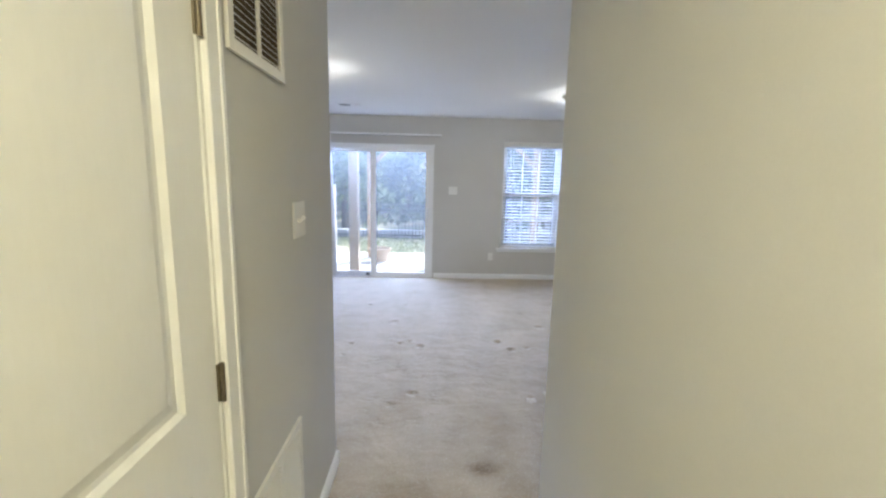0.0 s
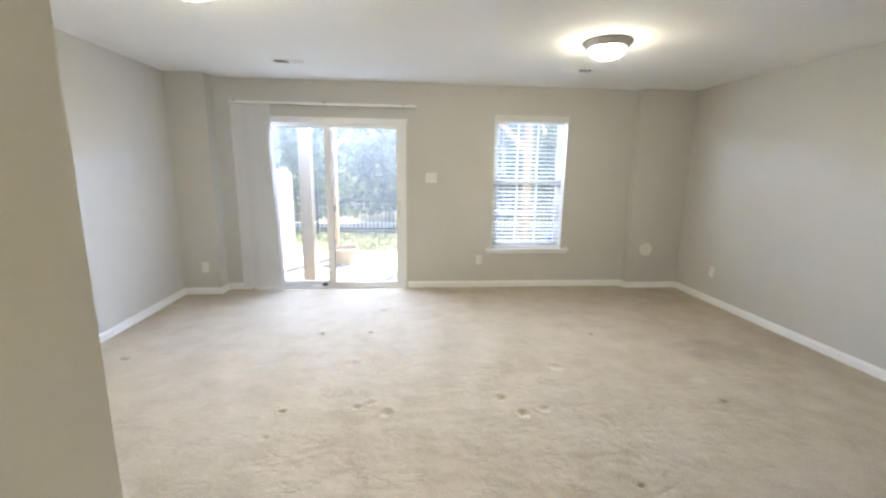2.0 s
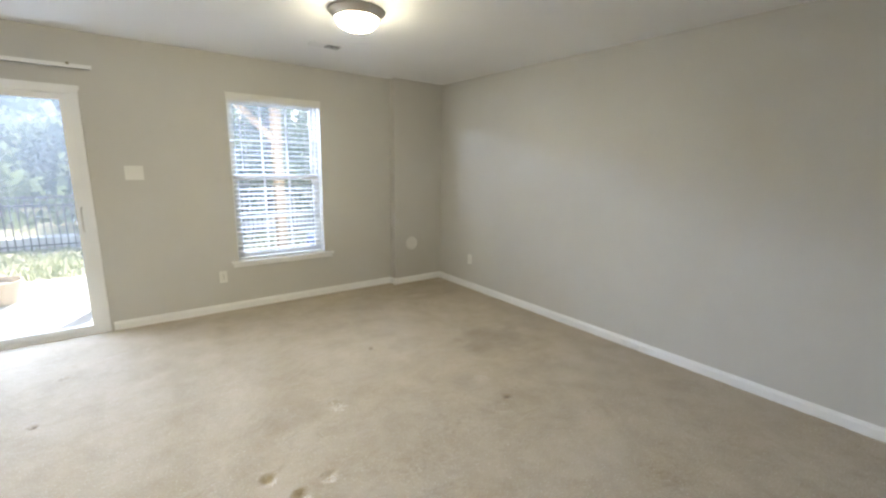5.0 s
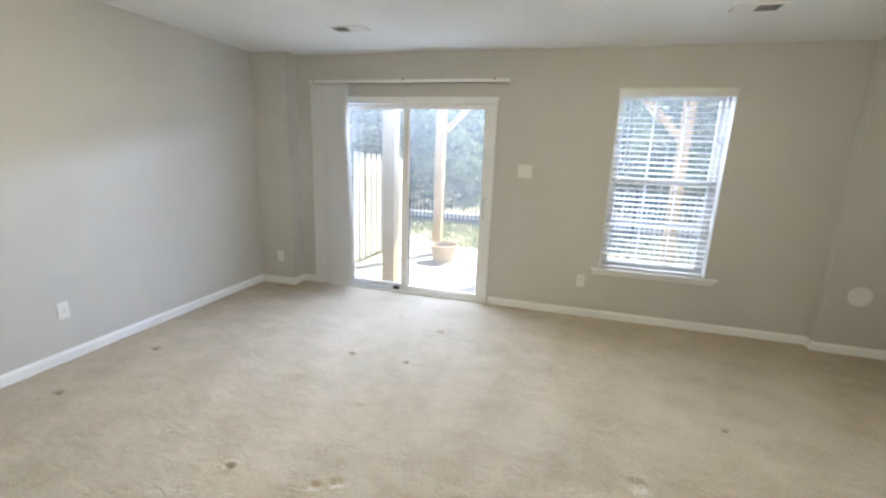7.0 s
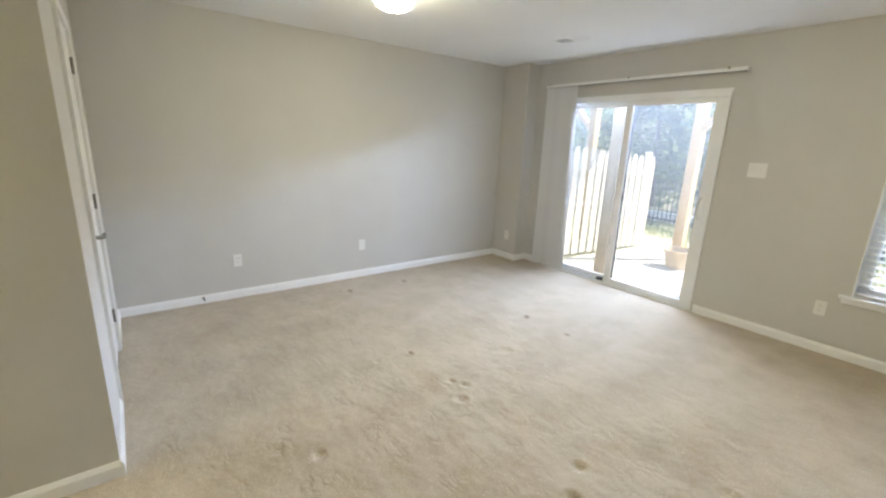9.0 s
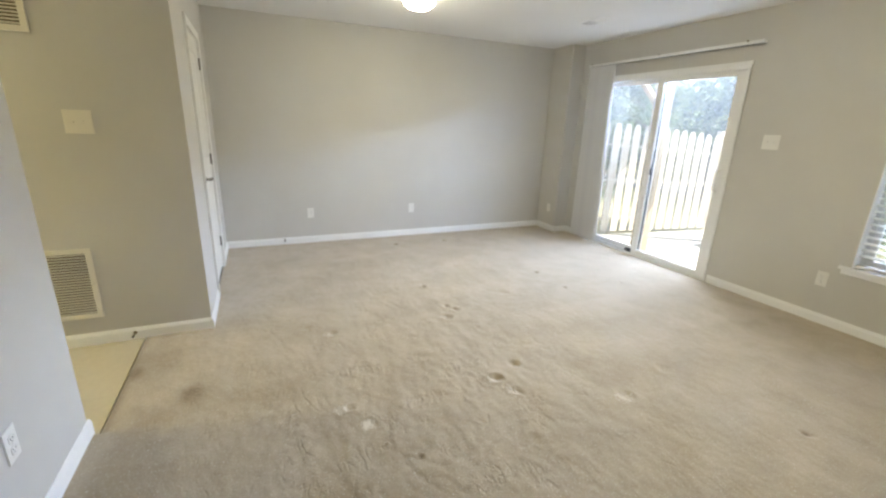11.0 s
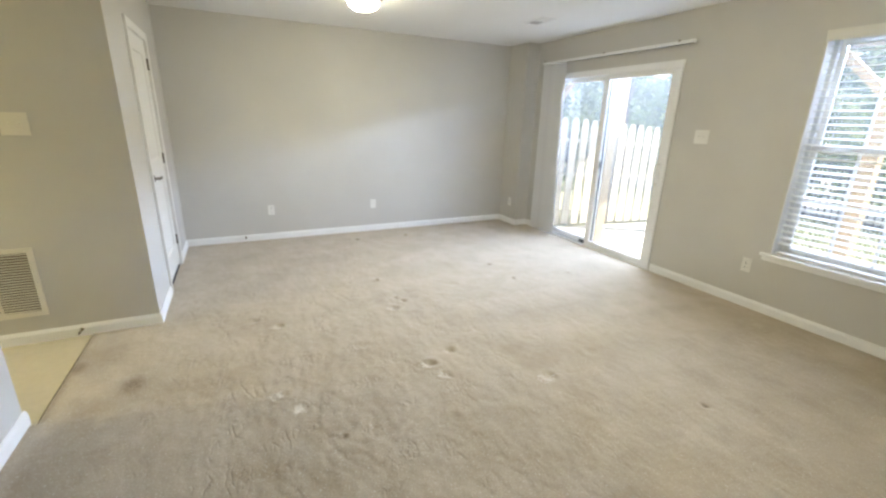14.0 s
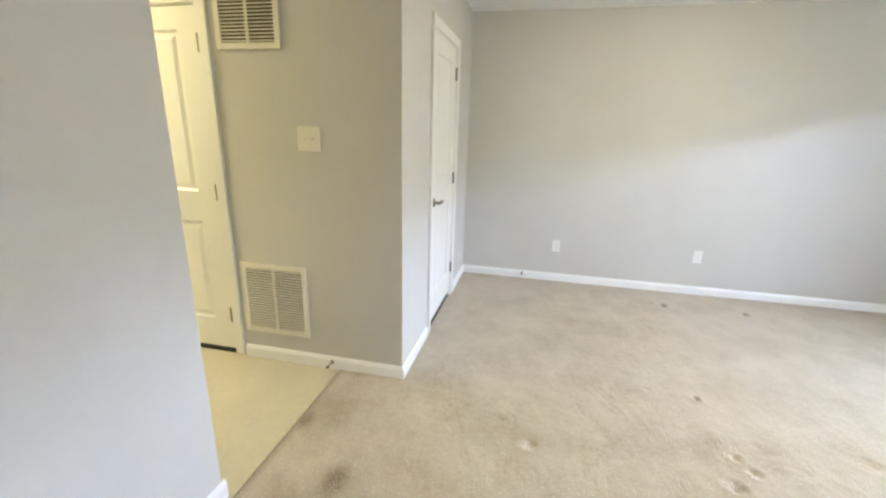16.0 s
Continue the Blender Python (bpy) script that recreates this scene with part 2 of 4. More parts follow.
    spots.inputs["Scale"].default_value, spots.inputs["Detail"].default_value = 5.0, 3
    l.new(co.outputs["Object"], spots.inputs["Vector"])
    gate.inputs[1].default_value, gate.inputs[2].default_value = 0.50, 0.66
    l.new(spots.outputs[0], gate.inputs[0])
    crease.operation = "MULTIPLY"
    l.new(line.outputs[0], crease.inputs[0])
    l.new(gate.outputs[0], crease.inputs[1])
    amount = n.new("ShaderNodeMath")
    amount.operation = "MULTIPLY"
    l.new(crease.outputs[0], amount.inputs[0])
    l.new(worn.outputs["Fac"], amount.inputs[1])
    faint = n.new("ShaderNodeMath")
    faint.operation = "MULTIPLY"
    faint.inputs[1].default_value = 0.20
    l.new(amount.outputs[0], faint.inputs[0])
    # creases mixed towards a darker brown
    crease_brown = n.new("ShaderNodeMix")
    crease_brown.data_type = "RGBA"
    l.new(faint.outputs[0], crease_brown.inputs[0])
    l.new(light.outputs[2], crease_brown.inputs[6])
    crease_brown.inputs[7].default_value = (0.22, 0.16, 0.09, 1)
    l.new(crease_brown.outputs[2], p.inputs["Base Color"])
    b3 = n.new("ShaderNodeBump")
    b3.invert = True
    b3.inputs["Strength"].default_value, b3.inputs["Distance"].default_value = 0.55, 0.008
    l.new(amount.outputs[0], b3.inputs["Height"])
    tuft = n.new("ShaderNodeTexNoise")
    tuft.inputs["Scale"].default_value, tuft.inputs["Detail"].default_value = 28, 5
    l.new(co.outputs["Object"], tuft.inputs["Vector"])
    b2 = n.new("ShaderNodeBump")
    b2.inputs["Strength"].default_value, b2.inputs["Distance"].default_value = 0.4, 0.007
    l.new(tuft.outputs[0], b2.inputs["Height"])
    l.new(b3.outputs[0], b2.inputs["Normal"])
    l.new(b2.outputs[0], n["Bump"].inputs["Normal"])
    p.inputs["Sheen Weight"].default_value = 0.25
    return m


CARPET = carpet_material()


# ---------------------------------------------------------------- building helpers
def box(bm, x0, y0, z0, x1, y1, z1, bevel=0.0):
    r = bmesh.ops.create_cube(bm, size=1, matrix=Matrix.LocRotScale(((x0 + x1) / 2, (y0 + y1) / 2, (z0 + z1) / 2), None, (abs(x1 - x0), abs(y1 - y0), abs(z1 - z0))))
    if bevel:
        vs = set(r["verts"])
        es = [e for e in bm.edges if e.verts[0] in vs and e.verts[1] in vs]
        bmesh.ops.bevel(bm, geom=es, offset=bevel, segments=2, profile=0.7, affect="EDGES")
    return bm


def boxes(*items, bevel=0.0):
    bm = bmesh.new()
    for it in items:
        box(bm, *it, bevel=bevel)
    return bm


def lathe(profile, seg=32, bm=None, m=None):
    """A body turned about z from (radius, height) pairs."""
    bm = bm or bmesh.new()
    rings = []
    for r, z in profile:
        rings.append([bm.verts.new((r * math.cos(2 * math.pi * i / seg), r * math.sin(2 * math.pi * i / seg), z)) for i in range(seg)] if r > 1e-6 else [bm.verts.new((0, 0, z))])
    for a, b in zip(rings, rings[1:]):
        for i in range(seg):
            j = (i + 1) % seg
            if len(a) == 1:
                bm.faces.new((a[0], b[i], b[j]))
            elif len(b) == 1:
                bm.faces.new((a[i], a[j], b[0]))
            else:
                bm.faces.new((a[i], a[j], b[j], b[i]))
    if m is not None:
        bmesh.ops.transform(bm, matrix=m, verts=[v for ring in rings for v in ring])
    bmesh.ops.recalc_face_normals(bm, faces=bm.faces)
    return bm


def tube(bm, pts, radii, seg=8):
    """A tapering round bar through the points."""
    rings = []
    for i, p in enumerate(pts):
        p = Vector(p)
        a, b = Vector(pts[max(0, i - 1)]), Vector(pts[min(len(pts) - 1, i + 1)])
        d = (b - a).normalized()
        u = d.orthogonal().normalized() if not rings else (rings_u - rings_u.dot(d) * d).normalized()
        rings_u = u
        v = d.cross(u)
        r = radii[i] if isinstance(radii, (list, tuple)) else radii
        rings.append([bm.verts.new(p + r * (math.cos(2 * math.pi * k / seg) * u + math.sin(2 * math.pi * k / seg) * v)) for k in range(seg)])
    for a, b in zip(rings, rings[1:]):
        for k in range(seg):
            bm.faces.new((a[k], a[(k + 1) % seg], b[(k + 1) % seg], b[k]))
    bm.faces.new(rings[0][::-1])
    bm.faces.new(rings[-1])
    return bm


def mesh_of(name, bm, mat, smooth=False):
    me = bpy.data.meshes.new(name)
    bm.to_mesh(me)
    bm.free()
    me.materials.append(mat)
    if smooth:
        for f in me.polygons:
            f.use_smooth = True
    return me


def part(name, bm, mat, parent, label="", smooth=False):
    ob = new(name, mesh_of(name, bm, mat, smooth))
    ob.parent = parent
    if label:
        tagged(ob, label)
    return ob


def thing(name, place, label, category, group="", kind="", turn=0):
    ob = new(name)
    ob.empty_display_size = 0.1
    ob.matrix_world = pose(*place, 0, 0, turn)
    return tagged(ob, label, category, group, kind)


def structure(name, bm, mat, label, category, smooth=False):
    return tagged(new(name, mesh_of(name, bm, mat, smooth)), label, category, kind="structure")


def holed_wall(a0, a1, z0, z1, t0, t1, along, holes):
    """A wall that runs along x or y, t0 to t1 thick, with openings (a0, a1, z0, z1) cut through it."""
    bm = bmesh.new()
    acuts = sorted({a0, a1, *[h[0] for h in holes], *[h[1] for h in holes]})
    zcuts = sorted({z0, z1, *[h[2] for h in holes], *[h[3] for h in holes]})
    solid = lambda i, j: 0 <= i < len(acuts) - 1 and 0 <= j < len(zcuts) - 1 and not any(
        h[0] - 1e-6 <= acuts[i] and acuts[i + 1] <= h[1] + 1e-6 and h[2] - 1e-6 <= zcuts[j] and zcuts[j + 1] <= h[3] + 1e-6 for h in holes)
    put = (lambda a, t, z: (a, t, z)) if along == "x" else (lambda a, t, z: (t, a, z))
    cache = {}

    def v(a, t, z):
        if (a, t, z) not in cache:
            cache[(a, t, z)] = bm.verts.new(put(a, t, z))
        return cache[(a, t, z)]

    for i in range(len(acuts) - 1):
        for j in range(len(zcuts) - 1):
            if not solid(i, j):
                continue
            A0, A1, Z0, Z1 = acuts[i], acuts[i + 1], zcuts[j], zcuts[j + 1]
            for t in (t0, t1):
                bm.faces.new((v(A0, t, Z0), v(A1, t, Z0), v(A1, t, Z1), v(A0, t, Z1)))
            for di, dj, ends in ((-1, 0, ((A0, Z0), (A0, Z1))), (1, 0, ((A1, Z0), (A1, Z1))), (0, -1, ((A0, Z0), (A1, Z0))), (0, 1, ((A0, Z1), (A1, Z1)))):
                if not solid(i + di, j + dj):
                    (p, q), (r, s) = ends
                    bm.faces.new((v(p, t0, q), v(r, t0, s), v(r, t1, s), v(p, t1, q)))
    bmesh.ops.recalc_face_normals(bm, faces=bm.faces)
    return bm


# ---------------------------------------------------------------- the plan, in metres
XL, XR, YB, YF = -2.45, 3.615, 6.47, 1.634      # room: west, east, north and south faces
HXL, HXR, HY0 = -0.42, 0.562, -1.30            # hall: west and east faces, its end behind the start
YC = 2.065                                     # face of the closet wall
CEIL = 2.45
SL0, SL1, SLT = -1.73, 0.115, 2.02             # sliding door opening
WN0, WN1, WNB, WNT = 1.175, 2.075, 0.49, 2.105  # window opening
COL_L, COL_LY = -2.04, 6.27                    # boxed corner, west
COL_R, COL_RY = 2.93, 6.36                     # boxed corner, east
CD0, CD1 = -1.79, -1.04                        # closet door opening
HD0, HD1 = 0.145, 0.945                        # hall door opening
DOOR_TOP = 2.05
VINYL_EDGE = 1.672

structure("wall_north", holed_wall(-2.57, 3.76, -0.15, CEIL, YB, 6.63, "x", [(SL0, SL1, -0.02, SLT), (WN0, WN1, WNB, WNT)]), WALL, "greige painted wall with sliding door and window", "wall")
structure("wall_west", boxes((-2.57, HY0 - 0.12, -0.15, XL, YB, CEIL)), WALL, "plain greige painted wall", "wall")
structure("wall_east", boxes((XR, YF - 0.12, -0.15, 3.76, YB, CEIL)), WALL, "plain greige painted wall", "wall")
structure("wall_south", boxes((HXR + 0.12, YF - 0.12, -0.15, XR, YF, CEIL)), WALL, "greige painted wall beside the hall opening", "wall")
structure("wall_hall_east", boxes((HXR, HY0, -0.15, HXR + 0.12, YF, CEIL)), WALL, "greige painted hall wall", "wall")
structure("wall_hall_west", holed_wall(HY0, YC, -0.15, CEIL, HXL - 0.12, HXL, "y", [(HD0, HD1, -0.02, DOOR_TOP)]), WALL, "greige painted hall wall with vents and a door", "wall")
structure("wall_closet", holed_wall(XL, HXL - 0.12, -0.15, CEIL, YC - 0.12, YC, "x", [(CD0, CD1, -0.02, DOOR_TOP)]), WALL, "greige painted wall with a closet door", "wall")
structure("wall_hall_south", boxes((XL, HY0 - 0.12, -0.15, HXR + 0.12, HY0, CEIL)), WALL, "greige painted end wall of the hall", "wall")
structure("column_west", boxes((XL, COL_LY, -0.1, COL_L, YB, CEIL), bevel=0.003), WALL, "greige boxed-out corner", "column")
structure("column_east", boxes((COL_R, COL_RY, -0.1, XR, YB, CEIL), bevel=0.003), WALL, "greige boxed-out corner", "column")
structure("ceiling", boxes((-2.57, HY0 - 0.12, CEIL, 3.76, 6.63, CEIL + 0.14)), CEILING, "flat white painted ceiling", "ceiling")
structure("subfloor", boxes((-2.57, HY0 - 0.12, -0.16, 3.76, 6.63, -0.05)), CONCRETE, "concrete slab under the floor coverings", "floor")
structure("hall_floor", boxes((HXL, HY0, -0.05, HXR, VINYL_EDGE - 0.004, -0.006)), VINYL, "yellowish beige sheet vinyl hall floor", "floor")

# carpet: ripples, dents left by furniture, frayed spots, stains and painted dent shade (x, y, radius, depth)
DENTS = [(-0.65, 3.75, 0.03, 0.016), (-0.20, 3.77, 0.03, 0.014), (-0.115, 3.82, 0.035, 0.016), (-0.01, 3.70, 0.045, 0.014), (0.735, 3.83, 0.035, 0.018), (0.83, 3.64, 0.045, 0.022),
         (0.98, 3.68, 0.04, 0.016), (1.24, 4.24, 0.05, 0.014), (1.24, 3.01, 0.018, 0.010), (2.2, 3.69, 0.035, 0.010), (-0.65, 4.99, 0.03, 0.014), (-0.22, 5.0, 0.028, 0.013), (1.81, 4.86, 0.03, 0.010),
         (-0.68, 3.49, 0.03, 0.008), (-0.13, 5.6, 0.035, 0.010), (-0.3, 4.37, 0.06, 0.010), (-0.04, 2.83, 0.04, 0.012), (-0.19, 2.67, 0.04, 0.008), (0.80, 2.78, 0.035, 0.008), (0.95, 2.86, 0.035, 0.008),
         (-2.06, 4.57, 0.035, 0.014), (-2.07, 3.93, 0.03, 0.014), (-2.1, 3.83, 0.03, 0.010), (1.12, 4.68, 0.05, 0.007), (0.45, 3.3, 0.06, 0.007)]
# brown stains; those lying on dents paint the shade of the hollows
STAINS_AND_DENT_SHADE = [(0.37, 2.03, 0.065, 0.75), (0.06, 1.70, 0.06, 0.7), (1.24, 3.01, 0.0165, 0.95), (-0.65, 3.75, 0.0185, 0.85), (-0.65, 4.99, 0.0185, 0.95), (-0.22, 5.0, 0.0165, 0.95), (1.81, 4.86, 0.0155, 0.85),
          (2.2, 3.69, 0.026, 0.75), (-0.01, 3.71, 0.022, 0.35), (0.83, 3.67, 0.022, 0.4), (-2.06, 4.57, 0.0225, 0.85), (-2.07, 3.93, 0.026, 0.85), (2.1, 4.02, 0.10, 0.22), (-0.42, 1.80, 0.07, 0.35)]
FRAYS = [(-0.655, 3.73, 0.03, 0.35), (-0.11, 3.80, 0.035, 0.4), (-0.21, 3.75, 0.03, 0.35), (-0.04, 2.81, 0.05, 0.4), (1.24, 4.26, 0.04, 0.4), (0.80, 2.74, 0.045, 0.8), (0.95, 2.84, 0.045, 0.9), (0.84, 3.60, 0.04, 0.6), (0.98, 3.66, 0.045, 0.5), (-0.02, 3.67, 0.04, 0.45), (1.25, 4.20, 0.06, 0.45), (2.22, 3.97, 0.08, 0.3), (0.75, 3.80, 0.03, 0.4)]

# brown soiling, plus shade painted below the window and in the east corner
SOIL_AND_SHADE = [(2.76, 4.42, 0.34, 0.30, 0.26), (1.0, 4.27, 0.22, 0.16, 0.16), (-0.05, 1.80, 0.42, 0.12, 0.14), (3.2, 5.95, 0.45, 0.35, 0.14), (2.3, 5.9, 0.9, 0.30, 0.09), (-1.9, 6.1, 0.4, 0.3, 0.16), (0.95, 1.84, 0.55, 0.17, 0.18)]
FLATTENED = [(1.80, 3.80, 2.17, 4.13, 0.13), (0.05, 3.86, 0.23, 3.98, 0.14)]     # where square feet stood


def carpet():
    step = 0.0105
    nx, ny = int((XR - XL) / step), int((YB - YF) / step)
    xs, ys = np.linspace(XL, XR, nx + 1), np.linspace(YF, YB, ny + 1)
    X, Y = np.meshgrid(xs, ys)
    Z = np.zeros_like(X)
    stain_shade, fray = np.zeros_like(X), np.zeros_like(X)
    worn = np.exp(-((X - 0.9) / 1.8) ** 2 - ((Y - 3.2) / 1.1) ** 2)
    N, F, R = np.empty_like(X), np.empty_like(X), np.empty_like(X)
    for j in range(ny + 1):
        for i in range(nx + 1):
            x, y = float(X[j, i]), float(Y[j, i])
            w = noise.noise((x * 1.3, y * 1.3, 3.0))
            v = noise.noise((x * 2.1, y * 2.1, 13.0))
            N[j, i] = noise.noise((x * 5 + 2 * w, y * 9, 0.0)) + 0.6 * noise.noise((x * 13, y * 21, 5.0))
            F[j, i] = noise.noise((x * 42, y * 42, 9.0)) + 0.5 * noise.noise((x * 80, y * 80, 2.0))
            gate = max(0.0, min(1.0, 2.4 * noise.noise((x * 1.9, y * 2.6, 21.0)) + 0.1))
            R[j, i] = gate * (1 - abs(noise.noise((x * 4.5 + 2.5 * w + 3 * v, y * 13 + 3 * v, 7.0)))) ** 12
    Z += N * (0.0018 + 0.0030 * worn) + 0.0008 * F - (0.001 + 0.0035 * worn) * R
    for x, y, r, d in DENTS:
        q = ((X - x) ** 2 + (Y - y) ** 2) / (0.72 * r) ** 2
        q = np.maximum(0, q * (1 + 0.5 * N) + 0.5 * F)
        Z -= 0.95 * d * np.exp(-q ** 1.3) - 0.38 * d * np.exp(-np.abs(q - 2.6) * 0.9) * (0.6 + 1.2 * N)
    for x, y, r, s in STAINS_AND_DENT_SHADE:
        q = (((X - x) / 1.25) ** 2 + ((Y - y) * 1.15) ** 2) / r ** 2
        stain_shade = np.maximum(stain_shade, s * np.clip(1.25 * np.exp(-q) + 0.30 * F * np.exp(-0.4 * q) - 0.1, 0, 1))
    for x, y, r, s in FRAYS:
        q = ((X - x) ** 2 + (Y - y) ** 2) / r ** 2
        fray = np.maximum(fray, min(1.0, 1.1 * s) * np.clip(2.2 * np.exp(-q) + 1.1 * F * np.exp(-0.4 * q) - 0.75, 0, 1))
    for x, y, rx, ry, s in SOIL_AND_SHADE:
        q = ((X - x) / rx) ** 2 + ((Y - y) / ry) ** 2
        stain_shade = np.maximum(stain_shade, s * np.clip(1.5 - 1.2 * q + 0.8 * N + 0.4 * F, 0, 1))
    for x0, y0, x1, y1, s in FLATTENED:
        inside = np.clip((X - x0) / 0.25, 0, 1) * np.clip((x1 - X) / 0.02 + 0.5, 0, 1) * np.clip((Y - y0) / 0.25, 0, 1) * np.clip((y1 - Y) / 0.03 + 0.5, 0, 1)
        stain_shade = np.maximum(stain_shade, s * inside * np.clip(0.9 + 0.5 * N, 0, 1))
    edge = np.exp(-((Y - VINYL_EDGE) / 0.03) ** 2) * (X < HXR)
    stain_shade = np.maximum(stain_shade, 0.45 * edge)
    stain_shade = np.maximum(stain_shade, 0.34 * worn * R * np.clip(0.6 + F, 0, 1) + 0.05 * np.clip(F, 0, 1))
    verts = np.stack([X, Y, Z], -1).reshape(-1, 3)
    faces = []
    for j in range(ny):
        for i in range(nx):
            cx, cy = (xs[i] + xs[i + 1]) / 2, (ys[j] + ys[j + 1]) / 2
            if HXL < cx < HXR and cy < VINYL_EDGE:
                continue
            a = j * (nx + 1) + i
            faces.append((a, a + 1, a + nx + 2, a + nx + 1))
    me = bpy.data.meshes.new("carpet")
    me.from_pydata(verts.tolist(), [], faces)
    me.materials.append(CARPET)
    for name, values in (("stain_shade", stain_shade), ("fray", fray), ("worn", np.clip(0.2 + worn * (0.75 + 0.9 * N), 0, 1))):
        at = me.attributes.new(name, "FLOAT", "POINT")
        at.data.foreach_set("value", values.reshape(-1).astype(np.float32))
    for f in me.polygons:
        f.use_smooth = True
    return tagged(new("floor", me), "worn beige carpet with furniture dents and stains", "carpet", kind="structure")


carpet()


# ---------------------------------------------------------------- baseboards and trim
def baseboard(x0, y0, x1, y1, inward, mat=TRIM):
    """A moulded board along the foot of a wall; inward points into the room."""
    h, t = 0.077, 0.014
    prof = [(0, -0.02), (t, -0.02), (t, h - 0.022), (t * 0.7, h - 0.012), (t * 0.45, h - 0.004), (t * 0.3, h), (0, h)]
    bm = bmesh.new()
    n = Vector((*inward, 0))
    ends = []
    for p in ((x0, y0), (x1, y1)):
        ends.append([bm.verts.new(Vector((*p, z)) + n * d) for d, z in prof])
    k = len(prof)
    for i in range(k):
        bm.faces.new((ends[0][i], ends[0][(i + 1) % k], ends[1][(i + 1) % k], ends[1][i]))
    bm.faces.new(ends[0][::-1])
    bm.faces.new(ends[1])
    bmesh.ops.recalc_face_normals(bm, faces=bm.faces)
    return structure("baseboard", bm, mat, "white painted wooden baseboard", "baseboard")


T = 0.014
baseboard(XL, YC, XL, COL_LY - T, (1, 0))
baseboard(XL, COL_LY, COL_L + T, COL_LY, (0, -1))
baseboard(COL_L, COL_LY, COL_L, YB - T, (1, 0))
baseboard(COL_L, YB, SL0 - 0.045, YB, (0, -1))
baseboard(SL1 + 0.02, YB, COL_R, YB, (0, -1))
baseboard(COL_R, YB - T, COL_R, COL_RY, (-1, 0))
baseboard(COL_R - T, COL_RY, XR, COL_RY, (0, -1))
baseboard(XR, COL_RY - T, XR, YF + T, (-1, 0))
baseboard(XR, YF, HXR - T, YF, (0, 1))
baseboard(HXR, YF, HXR, HY0, (-1, 0))
baseboard(HXL, HD1 + 0.07, HXL, YC, (1, 0))
baseboard(HXL, HY0, HXL, HD0 - 0.07, (1, 0))
baseboard(HXL + T, YC, CD1 + 0.065, YC, (0, 1))
baseboard(CD0 - 0.065, YC, XL + T, YC, (0, 1))


# ---------------------------------------------------------------- panel doors
def panel_door(width, height):
    """A two-panel leaf, its face at y = 0 looking to -y, from x = 0 to width."""
    bm = bmesh.new()
    stile, d = 0.125, 0.010
    zs = [(0.20, 0.84), (1.02, height - 0.115)]
    xs = [0, stile, width - stile, width]
    zc = [0, zs[0][0], zs[0][1], zs[1][0], zs[1][1], height]
    for i in range(3):
        for j in range(5):
            if i == 1 and j in (1, 3):
                x0, x1, z0, z1 = xs[1], xs[2], zc[j], zc[j + 1]
                loops = []
                for inset, depth in ((0, 0), (0.012, d), (0.024, d), (0.048, 0.003)):
                    loops.append([bm.verts.new((x, depth, z)) for x, z in ((x0 + inset, z0 + inset), (x1 - inset, z0 + inset), (x1 - inset, z1 - inset), (x0 + inset, z1 - inset))])
                for a, b in zip(loops, loops[1:]):
                    for k in range(4):
                        bm.faces.new((a[k], a[(k + 1) % 4], b[(k + 1) % 4], b[k]))
                bm.faces.new(loops[-1])
            else:
                bm.faces.new([bm.verts.new((x, 0, z)) for x, z in ((xs[i], zc[j]), (xs[i + 1], zc[j]), (xs[i + 1], zc[j + 1]), (xs[i], zc[j + 1]))])
    bmesh.ops.remove_doubles(bm, verts=bm.verts, dist=1e-5)
    back = [bm.verts.new(p) for p in ((0, 0.035, 0), (width, 0.035, 0), (width, 0.035, height), (0, 0.035, height))]
    bm.faces.new(back[::-1])
    for q in (((0, 0, 0), (width, 0, 0), (width, 0.035, 0), (0, 0.035, 0)), ((0, 0, height), (width, 0, height), (width, 0.035, height), (0, 0.035, height)),
              ((0, 0, 0), (0, 0, height), (0, 0.035, height), (0, 0.035, 0)), ((width, 0, 0), (width, 0, height), (width, 0.035, height), (width, 0.035, 0))):
        bm.faces.new([bm.verts.new(p) for p in q])
    bmesh.ops.remove_doubles(bm, verts=bm.verts, dist=1e-5)
    bmesh.ops.recalc_face_normals(bm, faces=bm.faces)
    return bm


def hinge(z):
    bm = boxes((-0.014, -0.004, z - 0.045, 0.002, 0.002, z + 0.045), bevel=0.001)
    tube(bm, [(-0.006, -0.008, z - 0.047), (-0.006, -0.008, z + 0.047)], 0.006, 10)
    return bm


def lever(x, z, way):
    bm = lathe([(0, 0), (0.031, 0), (0.031, 0.006), (0.024, 0.012), (0.011, 0.014), (0.011, 0.045), (0, 0.047)], 24, m=Matrix.Translation((x, 0, z)) @ Matrix.Rotation(radians(90), 4, "X"))
    tube(bm, [(x, -0.042, z), (x + way * 0.03, -0.050, z + 0.002), (x + way * 0.075, -0.050, z + 0.004), (x + way * 0.115, -0.046, z - 0.002)], [0.011, 0.011, 0.009, 0.006], 10)
    return bm


def mirrored(bm):
    bmesh.ops.scale(bm, verts=bm.verts, vec=(-1, 1, 1))
    bmesh.ops.reverse_faces(bm, faces=bm.faces)
    return bm


